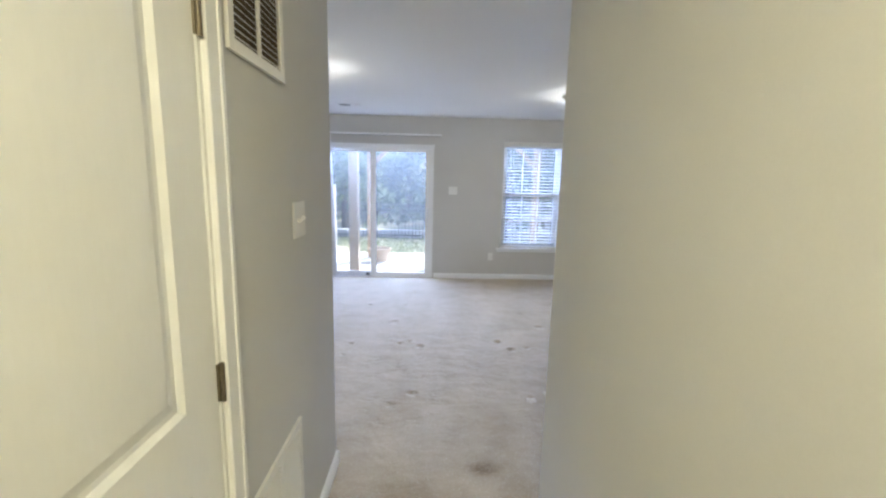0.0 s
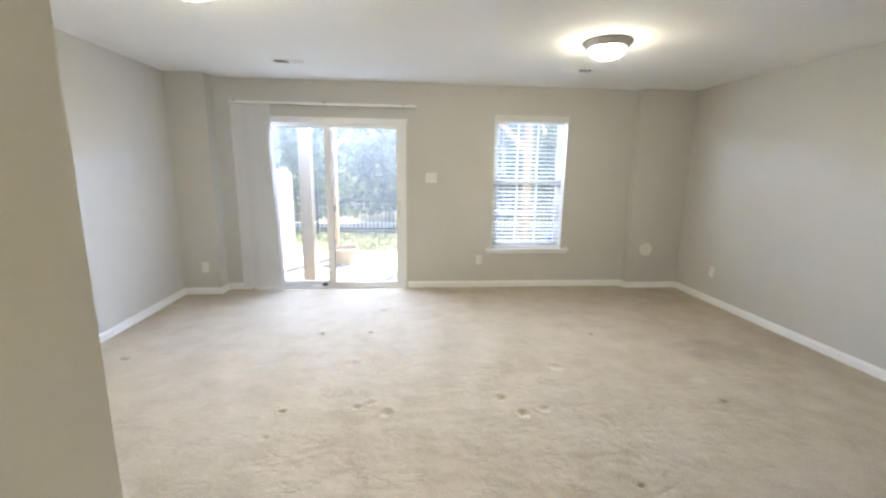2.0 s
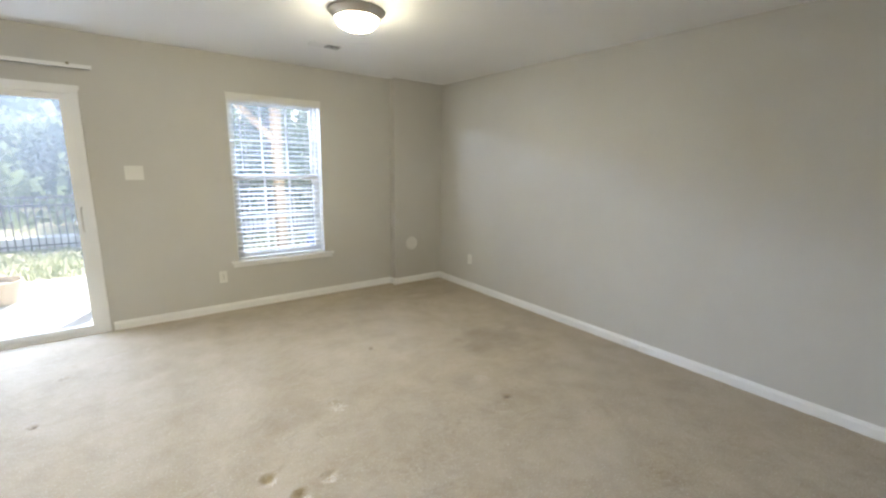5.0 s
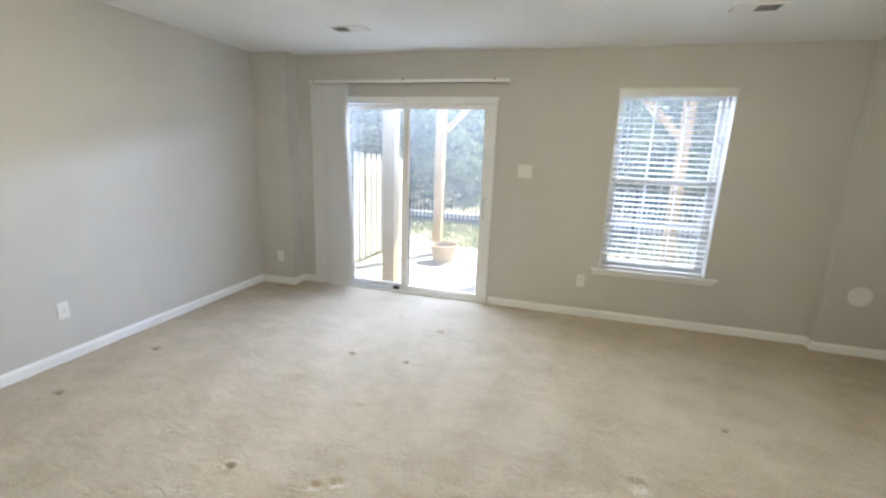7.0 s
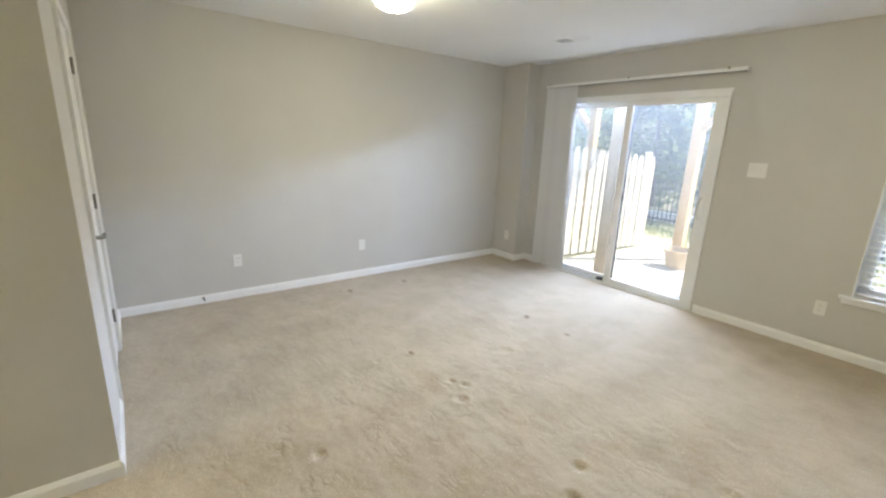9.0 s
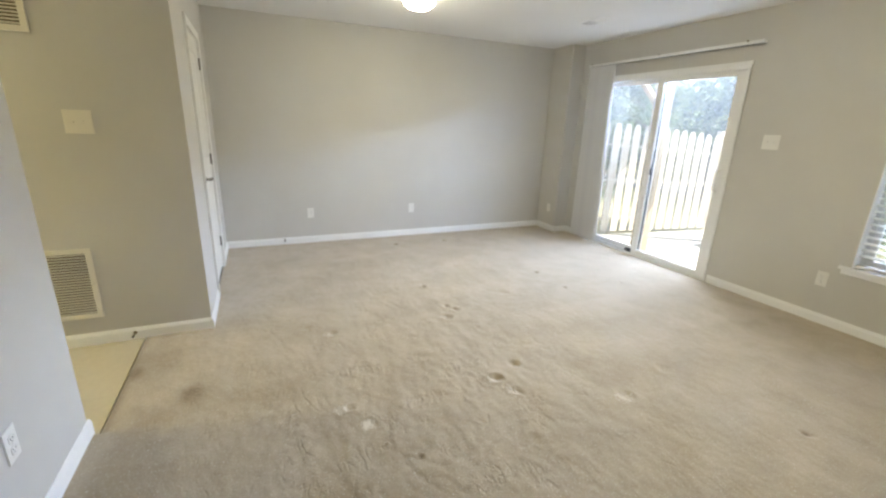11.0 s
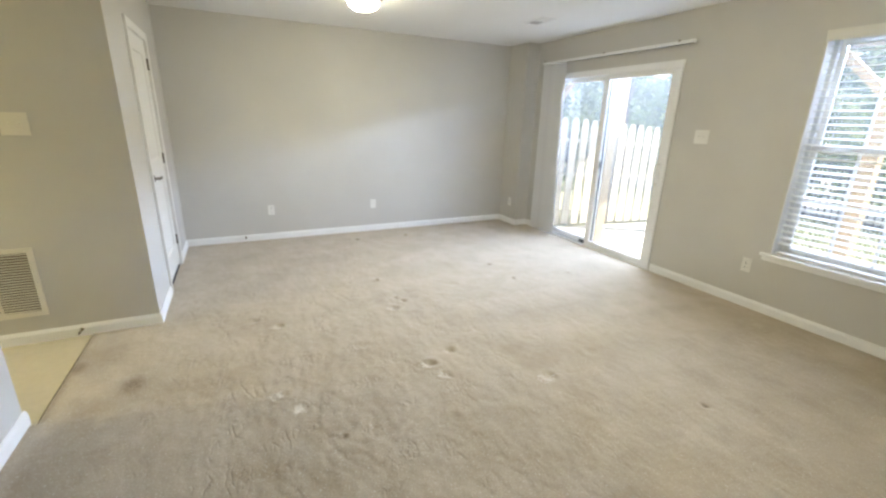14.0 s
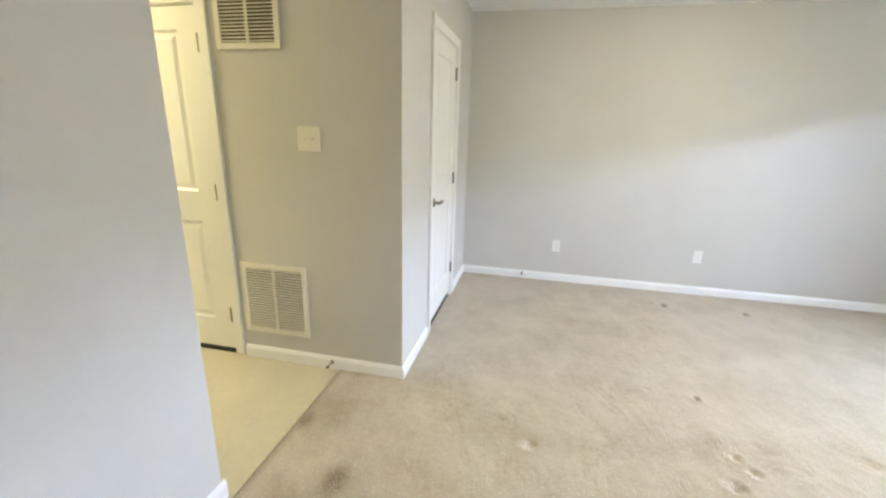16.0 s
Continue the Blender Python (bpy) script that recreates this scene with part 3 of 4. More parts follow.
def door(name, place, turn, width, label, handle, hinge_metal, gap):
    """A closed panel door in its jamb and casing; hinges at local x = 0 on its right-hand side, the face to local -y."""
    d = thing(name, place, label, "door", kind="structure", turn=turn)
    part("jamb", mirrored(boxes((-0.022, -0.002, -0.02, -0.003, 0.118, DOOR_TOP - 0.003), (width + 0.003, -0.002, -0.02, width + 0.022, 0.118, DOOR_TOP - 0.003), (-0.003, -0.002, DOOR_TOP - 0.016, width + 0.003, 0.118, DOOR_TOP - 0.003))), DOOR_PAINT, d)
    leaf_bm = panel_door(width, DOOR_TOP - 0.018 - gap)
    bmesh.ops.translate(leaf_bm, verts=leaf_bm.verts, vec=(0, 0.002, gap))
    leaf = part("door_leaf", mirrored(leaf_bm), DOOR_PAINT, d)
    for x0, x1 in ((-0.078, -0.016), (width + 0.016, width + 0.078)):
        part("casing", mirrored(boxes((x0, -0.017, 0.0, x1, -0.001, DOOR_TOP + 0.055), (x0 + (0.0 if x0 < 0 else 0.046), -0.021, 0.0, x0 + (0.016 if x0 < 0 else 0.062), -0.016, DOOR_TOP + 0.055), bevel=0.003)), DOOR_PAINT, d)
    part("head_casing", mirrored(boxes((-0.016, -0.0165, DOOR_TOP - 0.008, width + 0.016, -0.001, DOOR_TOP + 0.054), bevel=0.003)), DOOR_PAINT, d)
    for z in (0.27, 1.05, 1.85):
        part("hinge", mirrored(hinge(z)), hinge_metal, leaf, "tarnished metal hinge")
    # added dark strip that gives the gap under the leaf its shade
    part("gap_shade", mirrored(boxes((0.0, 0.004, -0.02, width, 0.11, 0.011))), DARK, d, "dark strip for the shade in the gap under the door")
    if handle:
        part("lever_handle", mirrored(lever(width - 0.06, 0.945, -1)), DARK_NICKEL, leaf, "satin nickel lever handle", smooth=True)
    return d


door("door_2", (HXL - 0.003, HD1 - 0.022, 0), 90, HD1 - HD0 - 0.044, "closed white two-panel hall door with tarnished hinges", False, BRONZE, 0.026)
door("door_3", (CD0 + 0.022, YC - 0.003, 0), 180, CD1 - CD0 - 0.044, "closed white two-panel closet door with a nickel lever", True, DARK_NICKEL, 0.045)


# ---------------------------------------------------------------- sliding glass door
def sliding_door():
    d = thing("door_1", ((SL0 + SL1) / 2, YB, 0), "white vinyl sliding glass patio door, closed", "sliding door", kind="structure")
    w = (SL1 - SL0) / 2
    part("frame_head", boxes((-w, -0.012, SLT - 0.045, w, 0.13, SLT - 0.001), (-w - 0.012, -0.016, SLT - 0.012, w + 0.012, -0.004, SLT + 0.022), bevel=0.003), VINYL_FRAME, d)
    for s in (-1, 1):
        x0, x1 = sorted((s * (w - 0.045), s * (w - 0.001)))
        part("frame_jamb", boxes((x0, -0.012, -0.02, x1, 0.13, SLT - 0.047), bevel=0.003), VINYL_FRAME, d)
    sill = part("sill_track", boxes((-w + 0.047, -0.02, -0.03, w - 0.047, 0.14, 0.018), (-w + 0.047, -0.016, 0.018, w - 0.047, -0.010, 0.03), bevel=0.002), VINYL_FRAME, d)
    # dark strip laid on the sill for the open track groove
    part("track_groove", boxes((-w + 0.05, 0.004, 0.0185, -0.07, 0.040, 0.0215)), TRACK_DARK, sill, "dark grey metal track")
    part("track_rail", boxes((-w + 0.05, 0.018, 0.0216, -0.07, 0.023, 0.032)), ALU, sill)
    part("track_block", boxes((-0.115, -0.006, 0.0186, -0.055, 0.036, 0.062), bevel=0.005), BLACK_PLASTIC, d, "black plastic stop block in the track")

    def panel(name, x0, x1, y, label):
        st, top, bot, th = 0.068, 0.045, 0.055, 0.034
        z0, z1 = 0.022, SLT - 0.047
        p = part(name, boxes((x0, y, z0, x0 + st, y + th, z1), (x1 - st, y, z0, x1, y + th, z1), (x0 + st, y + 0.001, z1 - top, x1 - st, y + th - 0.001, z1), (x0 + st, y + 0.001, z0, x1 - st, y + th - 0.001, z0 + bot), bevel=0.003), VINYL_FRAME, d, label)
        g = part("pane", boxes((x0 + st - 0.008, y + 0.014, z0 + bot - 0.008, x1 - st + 0.008, y + 0.020, z1 - top + 0.008)), GLASS, p, "clear glass pane")
        g.visible_shadow = False
        part("glazing_bead", boxes((x0 + st, y + 0.007, z0 + bot, x0 + st + 0.008, y + 0.0135, z1 - top), (x1 - st - 0.008, y + 0.007, z0 + bot, x1 - st, y + 0.0135, z1 - top)), VINYL_FRAME, p)
        return p

    panel("fixed_panel", -w + 0.045, 0.03, 0.062, "fixed glass panel")
    sp = panel("sliding_panel", -0.03, w - 0.045, 0.004, "sliding glass panel")
    x = w - 0.045 - 0.034
    part("handle_plate", boxes((x - 0.013, -0.002, 0.86, x + 0.013, 0.0038, 1.12), bevel=0.002), VINYL_FRAME, sp)
    h = tube(bmesh.new(), [(x, -0.001, 0.89), (x - 0.004, -0.038, 0.895), (x - 0.006, -0.056, 0.93), (x - 0.006, -0.060, 0.99), (x - 0.006, -0.056, 1.05), (x - 0.004, -0.038, 1.085), (x, -0.001, 1.09)], 0.0065, 10)
    part("pull_handle", h, NICKEL, sp, "grey metal loop pull handle", smooth=True)
    part("latch", boxes((-0.020 + 0.075, -0.004, 0.955, -0.020 + 0.093, 0.0038, 1.035), bevel=0.003), BLACK_PLASTIC, sp, "small black latch")
    part("weather_strip", boxes((0.036, 0.0395, 0.05, 0.050, 0.0605, SLT - 0.06)), BLACK_PLASTIC, sp, "dark weather strip")
    return d


sliding_door()


def vertical_blind():
    x0, x1 = -1.845, 0.222
    b = thing("vertical_blind", ((x0 + x1) / 2, YB, 2.175), "white vertical blind drawn open beside the patio door", "blind")
    half = (x1 - x0) / 2
    part("headrail", boxes((-half, -0.085, -0.012, half, -0.045, 0.016), bevel=0.003), VINYL_FRAME, b, "white slim headrail")
    part("headrail_slot", boxes((-half + 0.01, -0.072, -0.0145, half - 0.01, -0.058, -0.0125)), DARK, b)
    for x in (-half + 0.05, 0.0, half - 0.14):
        part("bracket", boxes((x - 0.012, -0.075, 0.0165, x + 0.012, -0.001, 0.0195), (x - 0.009, -0.086, 0.008, x + 0.009, -0.0855, 0.024)), BRONZE, b, "small dark mounting clip")
    rnd = random.Random(4)
    n = 13
    for i in range(n):
        f = i / (n - 1)
        cx = -half + 0.045 + f * 0.345
        ang = radians(4 + rnd.uniform(-0.4, 0.4))
        wv, bm = 0.0445, bmesh.new()
        z_top, z_bot = -0.014, -2.145 + rnd.uniform(0, 0.008)
        rows = []
        for r in range(9):
            g = r / 8
            z = z_top + (z_bot - z_top) * g
            drift = 0.055 * g * f + 0.006 * math.sin(3 * g + i)
            ring = []
            for k in range(7):
                u = -1 + 2 * k / 6
                c = 0.0005 * (1 - u * u)
                ring.append((u * wv, c))
            row = []
            for side in (0.0004, -0.0004):
                for (u, c) in ring:
                    px = cx + drift + u * math.cos(ang) - (c + side) * math.sin(ang)
                    py = -0.065 + u * math.sin(ang) * 0.75 - (c + side) * math.cos(ang)
                    row.append(bm.verts.new((px, py, z)))
            rows.append(row)
        for a, c in zip(rows, rows[1:]):
            for k in range(6):
                bm.faces.new((a[k], a[k + 1], c[k + 1], c[k]))
                bm.faces.new((a[7 + k + 1], a[7 + k], c[7 + k], c[7 + k + 1]))
            bm.faces.new((a[0], c[0], c[7], a[7]))
            bm.faces.new((a[6], a[13], c[13], c[6]))
        part("vane", bm, VANE, b)
    return b


vertical_blind()


# ---------------------------------------------------------------- window with its blind
def window():
    d = thing("window_1", ((WN0 + WN1) / 2, YB, WNB), "white double-hung window with grille bars", "window", kind="structure")
    w, h = (WN1 - WN0) / 2, WNT - WNB
    part("reveal", boxes((-w, 0.001, 0, -w + 0.006, 0.09, h), (w - 0.006, 0.001, 0, w, 0.09, h), (-w + 0.006, 0.001, h - 0.006, w - 0.006, 0.09, h)), TRIM, d)
    part("window_frame", boxes((-w, 0.0905, 0, -w + 0.035, 0.155, h), (w - 0.035, 0.0905, 0, w, 0.155, h), (-w + 0.035, 0.0905, h - 0.035, w - 0.035, 0.155, h), (-w + 0.035, 0.0905, 0, w - 0.035, 0.155, 0.03), bevel=0.002), VINYL_FRAME, d)
    mid = 1.33 - WNB

    def sash(name, z0, z1, y):
        st = 0.036
        x0, x1 = -w + 0.037, w - 0.037
        s = part(name, boxes((x0, y, z0, x0 + st, y + 0.026, z1), (x1 - st, y, z0, x1, y + 0.026, z1), (x0 + st, y, z0, x1 - st, y + 0.026, z0 + st), (x0 + st, y, z1 - st, x1 - st, y + 0.026, z1), bevel=0.002), VINYL_FRAME, d)
        g = part("pane", boxes((x0 + st - 0.006, y + 0.010, z0 + st - 0.006, x1 - st + 0.006, y + 0.015, z1 - st + 0.006)), HAZY_GLASS, s, "clear glass pane")
        g.visible_shadow = False
        zc = (z0 + z1) / 2
        part("grille_bar", boxes((x0 + st, y + 0.003, zc - 0.009, x1 - st, y + 0.0095, zc + 0.009)), VINYL_FRAME, s)
        for k in (1, 2):
            xc = x0 + st + k * (x1 - x0 - 2 * st) / 3
            for za, zb in ((z0 + st, zc - 0.0092), (zc + 0.0092, z1 - st)):
                part("grille_bar", boxes((xc - 0.009, y + 0.003, za, xc + 0.009, y + 0.0095, zb)), VINYL_FRAME, s)
        return s

    sash("lower_sash", 0.031, mid + 0.018, 0.094)
    sash("upper_sash", mid - 0.018, h - 0.036, 0.124)
    part("window_sill", boxes((-w - 0.066, -0.030, -0.018, w + 0.1, 0.09, 0.006), bevel=0.006), TRIM, d, "white painted window stool")
    part("apron", boxes((-w - 0.050, -0.014, -0.054, w + 0.082, -0.001, -0.0185), bevel=0.004), TRIM, d)
    return d


window()


def window_blind():
    w = (WN1 - WN0) / 2 - 0.012
    b = thing("window_blind", ((WN0 + WN1) / 2, YB + 0.040, WNB), "white slatted window blind, lowered with slats open", "blind")
    h = WNT - WNB
    part("valance", boxes((-w - 0.018, -0.052, h - 0.060, w + 0.016, -0.042, h + 0.004), (-w - 0.020, -0.055, h - 0.004, w + 0.018, -0.040, h + 0.012), bevel=0.003), SLAT, b, "white moulded valance")
    part("headrail", boxes((-w, -0.028, h - 0.050, w, 0.028, h - 0.008), bevel=0.002), SLAT, b)
    pitch, n = 0.0475, 31
    top = h - 0.085
    bm = bmesh.new()
    prof = [(-0.0245, -0.0015), (-0.012, 0.0012), (0, 0.002), (0.012, 0.0012), (0.0245, -0.0015)]
    cols = []
    for x in (-w + 0.004, w - 0.004):
        cols.append([bm.verts.new((x, y, z)) for y, z in prof] + [bm.verts.new((x, y, z - 0.0028)) for y, z in prof[::-1]])
    k = len(cols[0])
    for i in range(k):
        bm.faces.new((cols[0][i], cols[0][(i + 1) % k], cols[1][(i + 1) % k], cols[1][i]))
    bm.faces.new(cols[0][::-1])
    bm.faces.new(cols[1])
    bmesh.ops.recalc_face_normals(bm, faces=bm.faces)
    me = mesh_of("slat", bm, SLAT)
    rnd = random.Random(9)
    for i in range(n):
        s = new("slat", me)
        s.parent = b
        s.matrix_basis = pose(0, 0, top - i * pitch, 9 + rnd.uniform(-1.5, 1.5), rnd.uniform(-0.15, 0.15), 0)
    part("bottom_rail", boxes((-w + 0.003, -0.026, 0.012, w - 0.003, 0.026, 0.032), bevel=0.003), SLAT, b)
    for x in (-w + 0.14, 0.0, w - 0.14):
        cm = bmesh.new()
        for y in (-0.027, 0.027):
            tube(cm, [(x, y, 0.032), (x, y, h - 0.05)], 0.0011, 5)
        part("ladder_cord", cm, SLAT, b)
    part("tilt_wand", tube(bmesh.new(), [(-w + 0.09, -0.036, h - 0.055), (-w + 0.092, -0.038, h - 0.70)], 0.0042, 8), VINYL_FRAME, b, "clear plastic tilt wand")
    return b


window_blind()


# ---------------------------------------------------------------- lamps and registers
def dome_lamp(x, y, mat, label):
    l = thing("ceiling_light", (x, y, CEIL), label, "ceiling light", "flush ceiling lights")
    part("pan", lathe([(0, -0.001), (0.176, -0.001), (0.184, -0.008), (0.182, -0.015), (0.168, -0.024), (0.156, -0.040), (0.148, -0.050), (0.141, -0.055), (0.1365, -0.052)], 48), NICKEL, l, "brushed nickel ring", smooth=True)
    bowl = [(0.1355 * math.cos(a), -0.054 - 0.074 * math.sin(a)) for a in [radians(i * 9) for i in range(10)]] + [(0, -0.128)]
    part("glass_bowl", lathe(bowl, 48), mat, l, "lit frosted glass bowl", smooth=True)
    part("finial", lathe([(0.010, -0.1275), (0.012, -0.132), (0.008, -0.139), (0, -0.142)], 16), NICKEL, l, smooth=True)
    return l


dome_lamp(1.645, 4.65, DOME, "lit frosted dome ceiling light with nickel ring")
dome_lamp(-1.0, 3.79, DOME, "lit frosted dome ceiling light with nickel ring")
dome_lamp(0.07, -0.55, HALL_DOME, "lit warm dome ceiling light in the hall")


def register(x, y):
    r = thing("ceiling_register", (x, y, CEIL), "small white louvred air register in the ceiling", "air vent", "ceiling registers")
    L, W = 0.155, 0.082
    part("frame", boxes((-L, -W, -0.006, L, -W + 0.022, -0.0005), (-L, W - 0.022, -0.006, L, W, -0.0005), (-L, -W + 0.022, -0.006, -L + 0.022, W - 0.022, -0.0005), (L - 0.022, -W + 0.022, -0.006, L, W - 0.022, -0.0005), (-0.005, -W + 0.022, -0.006, 0.005, W - 0.022, -0.0005), bevel=0.0015), TRIM, r)
    # near-black sheet in place of a shaded duct opening
    part("backing", boxes((-L + 0.02, -W + 0.02, -0.0018, L - 0.02, W - 0.02, -0.0006)), DARK, r)
    for s in (-1, 1):
        for i in range(9):
            cx = s * (0.014 + i * 0.0135)
            bm = boxes((-0.0007, -W + 0.0225, -0.007, 0.0007, W - 0.0225, 0.007))
            bmesh.ops.rotate(bm, verts=bm.verts, cent=(0, 0, 0), matrix=Matrix.Rotation(radians(52 * s), 3, "Y"))
            bmesh.ops.translate(bm, verts=bm.verts, vec=(cx, 0, -0.0075))
            part("louver", bm, TRIM, r)
    return r


register(-0.985, 5.635)
register(1.80, 5.585)


def wall_vent(y0, y1, z0, z1, tone, tilt):
    v = thing("return_air_grille", (HXL, (y0 + y1) / 2, z0), "cream painted louvred return air grille", "air vent", "hall air grilles")
    w, h = (y1 - y0) / 2, z1 - z0
    f = 0.03
    part("frame", boxes((0.001, -w, 0, 0.012, -w + f, h), (0.001, w - f, 0, 0.012, w, h), (0.001, -w + f, 0, 0.012, w - f, f), (0.001, -w + f, h - f, 0.012, w - f, h), (0.003, -0.008, f, 0.011, 0.008, h - f), bevel=0.002), tone, v)
    # dark brown sheet stands in for the shaded duct behind the louvers
    part("backing", boxes((0.0006, -w + f, f, 0.0014, w - f, h - f)), VENT_DARK, v, "dark brown sheet for the shaded duct")
    n = int((h - 2 * f) / 0.0165)
    for s in (-1, 1):
        a, b = (-w + f, -0.008) if s < 0 else (0.008, w - f)
        bm = boxes((-0.0070, a, -0.0008, 0.0070, b, 0.0008))
        bmesh.ops.rotate(bm, verts=bm.verts, cent=(0, 0, 0), matrix=Matrix.Rotation(radians(tilt), 3, "Y"))
        me = mesh_of("louver", bm, tone)
        for i in range(n):
            o = new("louver", me)
            o.parent = v
            o.matrix_basis = pose(0.0070, 0, f + (i + 0.5) * (h - 2 * f) / n)
    for y in (-w + 0.014, w - 0.014):
        part("screw", lathe([(0, 0.0008), (0.004, 0.0006), (0.004, 0)], 10, m=Matrix.Translation((0.012, y, h / 2)) @ Matrix.Rotation(radians(90), 4, "Y")), NICKEL, v)
    return v


wall_vent(1.045, 1.42, 1.815, 2.27, IVORY, 42)
wall_vent(1.035, 1.475, 0.182, 0.635, IVORY, 26)


# ---------------------------------------------------------------- plates, outlets, stops
def outlet(place, turn, label="white duplex wall outlet"):
    """Its face looks to local -y."""
    o = thing("outlet", place, label, "outlet", "wall outlets", turn=turn)
    part("plate", boxes((-0.036, -0.006, -0.058, 0.036, -0.0005, 0.058), bevel=0.0025), PLATE, o)
    for z in (-0.020, 0.020):
        s = part("socket", boxes((-0.016, -0.0085, z - 0.0135, 0.016, -0.0062, z + 0.0135), bevel=0.003), PLATE, o)
        part("slots", boxes((-0.0075, -0.0092, z - 0.002, -0.0055, -0.0086, z + 0.007), (0.0055, -0.0092, z - 0.002, 0.0075, -0.0086, z + 0.006), (-0.002, -0.0092, z - 0.009, 0.002, -0.0086, z - 0.005)), DARK, s)
    part("screw", lathe([(0, 0.0012), (0.003, 0.001), (0.003, 0)], 10, m=Matrix.Translation((0, -0.006, 0)) @ Matrix.Rotation(radians(90), 4, "X")), NICKEL, o)
    return o


outlet((XL, 2.99, 0.36), 90)
outlet((1.025, YB, 0.355), 0)
outlet((XR, 5.74, 0.36), -90)
outlet((-2.2, COL_LY, 0.32), 0)
outlet((1.095, YF, 0.388), 180)


def cable_plate(place, turn):
    o = thing("cable_plate", place, "white wall plate with a cable jack", "wall plate", turn=turn)
    part("plate", boxes((-0.036, -0.006, -0.058, 0.036, -0.0005, 0.058), bevel=0.0025), PLATE, o)
    part("jack", lathe([(0, 0.012), (0.004, 0.012), (0.0045, 0)], 12, m=Matrix.Translation((0, -0.006, 0)) @ Matrix.Rotation(radians(90), 4, "X")), NICKEL, o)
    return o


cable_plate((XL, 4.255, 0.362), 90)


def switch_plate(place, turn, w, h, mat, label, tilt=(1, -1)):
    o = thing("switch_plate", place, label, "light switch", turn=turn)
    part("plate", boxes((-w, -0.006, -h, w, -0.0005, h), bevel=0.003), mat, o)
    for x, t in zip((-0.023, 0.023), tilt):
        bm = boxes((-0.0045, -0.016, -0.006, 0.0045, 0.0, 0.006), bevel=0.0012)
        bmesh.ops.rotate(bm, verts=bm.verts, cent=(0, 0, 0), matrix=Matrix.Rotation(radians(22 * t), 3, "X"))
        bmesh.ops.translate(bm, verts=bm.verts, vec=(x, -0.0045, 0))
        part("toggle", bm, mat, o)
        for z in (-0.030, 0.030):
            part("screw", lathe([(0, 0.0012), (0.003, 0.001), (0.003, 0)], 10, m=Matrix.Translation((x, -0.006, z)) @ Matrix.Rotation(radians(90), 4, "X")), mat, o)
    return o


switch_plate((HXL, 1.545, 1.372), 90, 0.066, 0.064, IVORY, "ivory double light switch in the hall")
switch_plate((0.412, YB, 1.37), 0, 0.066, 0.060, PLATE, "white double light switch beside the patio door", (-1, -1))


def round_plate(x, y, z):
    o = thing("round_cover", (x, y, z), "round white blank cover plate", "wall plate")
    part("disc", lathe([(0, 0.0075), (0.060, 0.0065), (0.080, 0.0045), (0.084, 0.0), ], 40, m=Matrix.Rotation(radians(90), 4, "X")), PLATE, o, smooth=True)
    part("screw", lathe([(0, 0.0095), (0.005, 0.009), (0.0055, 0.0076)], 12, m=Matrix.Rotation(radians(90), 4, "X")), NICKEL, o)
    return o


round_plate(3.165, COL_RY, 0.505)


def door_stop(place, turn):
    o = thing("door_stop", place, "small spring door stop on the baseboard", "door stop", "door stops", turn=turn)
    part("base", lathe([(0, 0.006), (0.010, 0.005), (0.012, 0)], 16, m=Matrix.Rotation(radians(90), 4, "X")), BRONZE, o)
    pts = [(0.0055 * math.cos(a), -0.006 - 0.050 * i / 59, 0.0055 * math.sin(a)) for i, a in enumerate([i * 0.75 for i in range(60)])]
    part("spring", tube(bmesh.new(), pts, 0.0012, 5), BRONZE, o)
    part("tip", lathe([(0.007, 0.056), (0.008, 0.062), (0.006, 0.070), (0, 0.071)], 14, m=Matrix.Rotation(radians(90), 4, "X")), BLACK_PLASTIC, o, "dark rubber tip")
    return o


door_stop((XL + T, 2.68, 0.052), 90)
door_stop((HXL + T, 1.62, 0.045), 90)


# ---------------------------------------------------------------- outside: ground, patio, deck
def ground_z(y):
    return -0.10 - 0.042 * max(0.0, min(y, 15.0) - 6.6) + 0.05 * max(0.0, min(y, 90.0) - 20.0)


def ground_sheet():
    """One sheet from the house to the horizon: lawn falling away, then a wooded rise."""
    ys = [-400, -60, -8, 6.63] + [6.63 + 0.5 * i for i in range(1, 30)] + [22 + 4 * i for i in range(18)] + [130, 400, 1500]
    xs = [-1500, -400, -120] + [-60 + 3 * i for i in range(41)] + [120, 400, 1500]
    bm = bmesh.new()
    grid = []
    for y in ys:
        grid.append([bm.verts.new((x, y, (ground_z(y) if y >= 6.63 else -0.17) + (0.03 * noise.noise((x * 0.6, y * 0.6, 0)) if 10 < y < 400 else 0) + (0.8 * noise.noise((x * 0.08, y * 0.08, 2)) if y > 24 else 0))) for x in xs])
    for a, b in zip(grid, grid[1:]):
        for i in range(len(xs) - 1):
            bm.faces.new((a[i], a[i + 1], b[i + 1], b[i]))
    return structure("ground", bm, GROUND, "patchy dry lawn falling away to a wooded rise", "ground", smooth=True)


ground_sheet()


def sloped_slab(name, x0, x1, y0, y1, mat, label, up=0.02, thick=0.1):
    bm = boxes((x0, y0, -thick, x1, y1, 0), bevel=0.006)
    for v in bm.verts:
        v.co.z += ground_z(v.co.y) + up
    return structure(name, bm, mat, label, "patio")


sloped_slab("patio_slab_1", -2.02, 3.9, 6.635, 7.62, CONCRETE, "pale concrete patio slab next to the house")
sloped_slab("patio_slab_2", -2.02, 3.9, 7.645, 9.9, CONCRETE, "pale concrete patio slab under the deck edge")


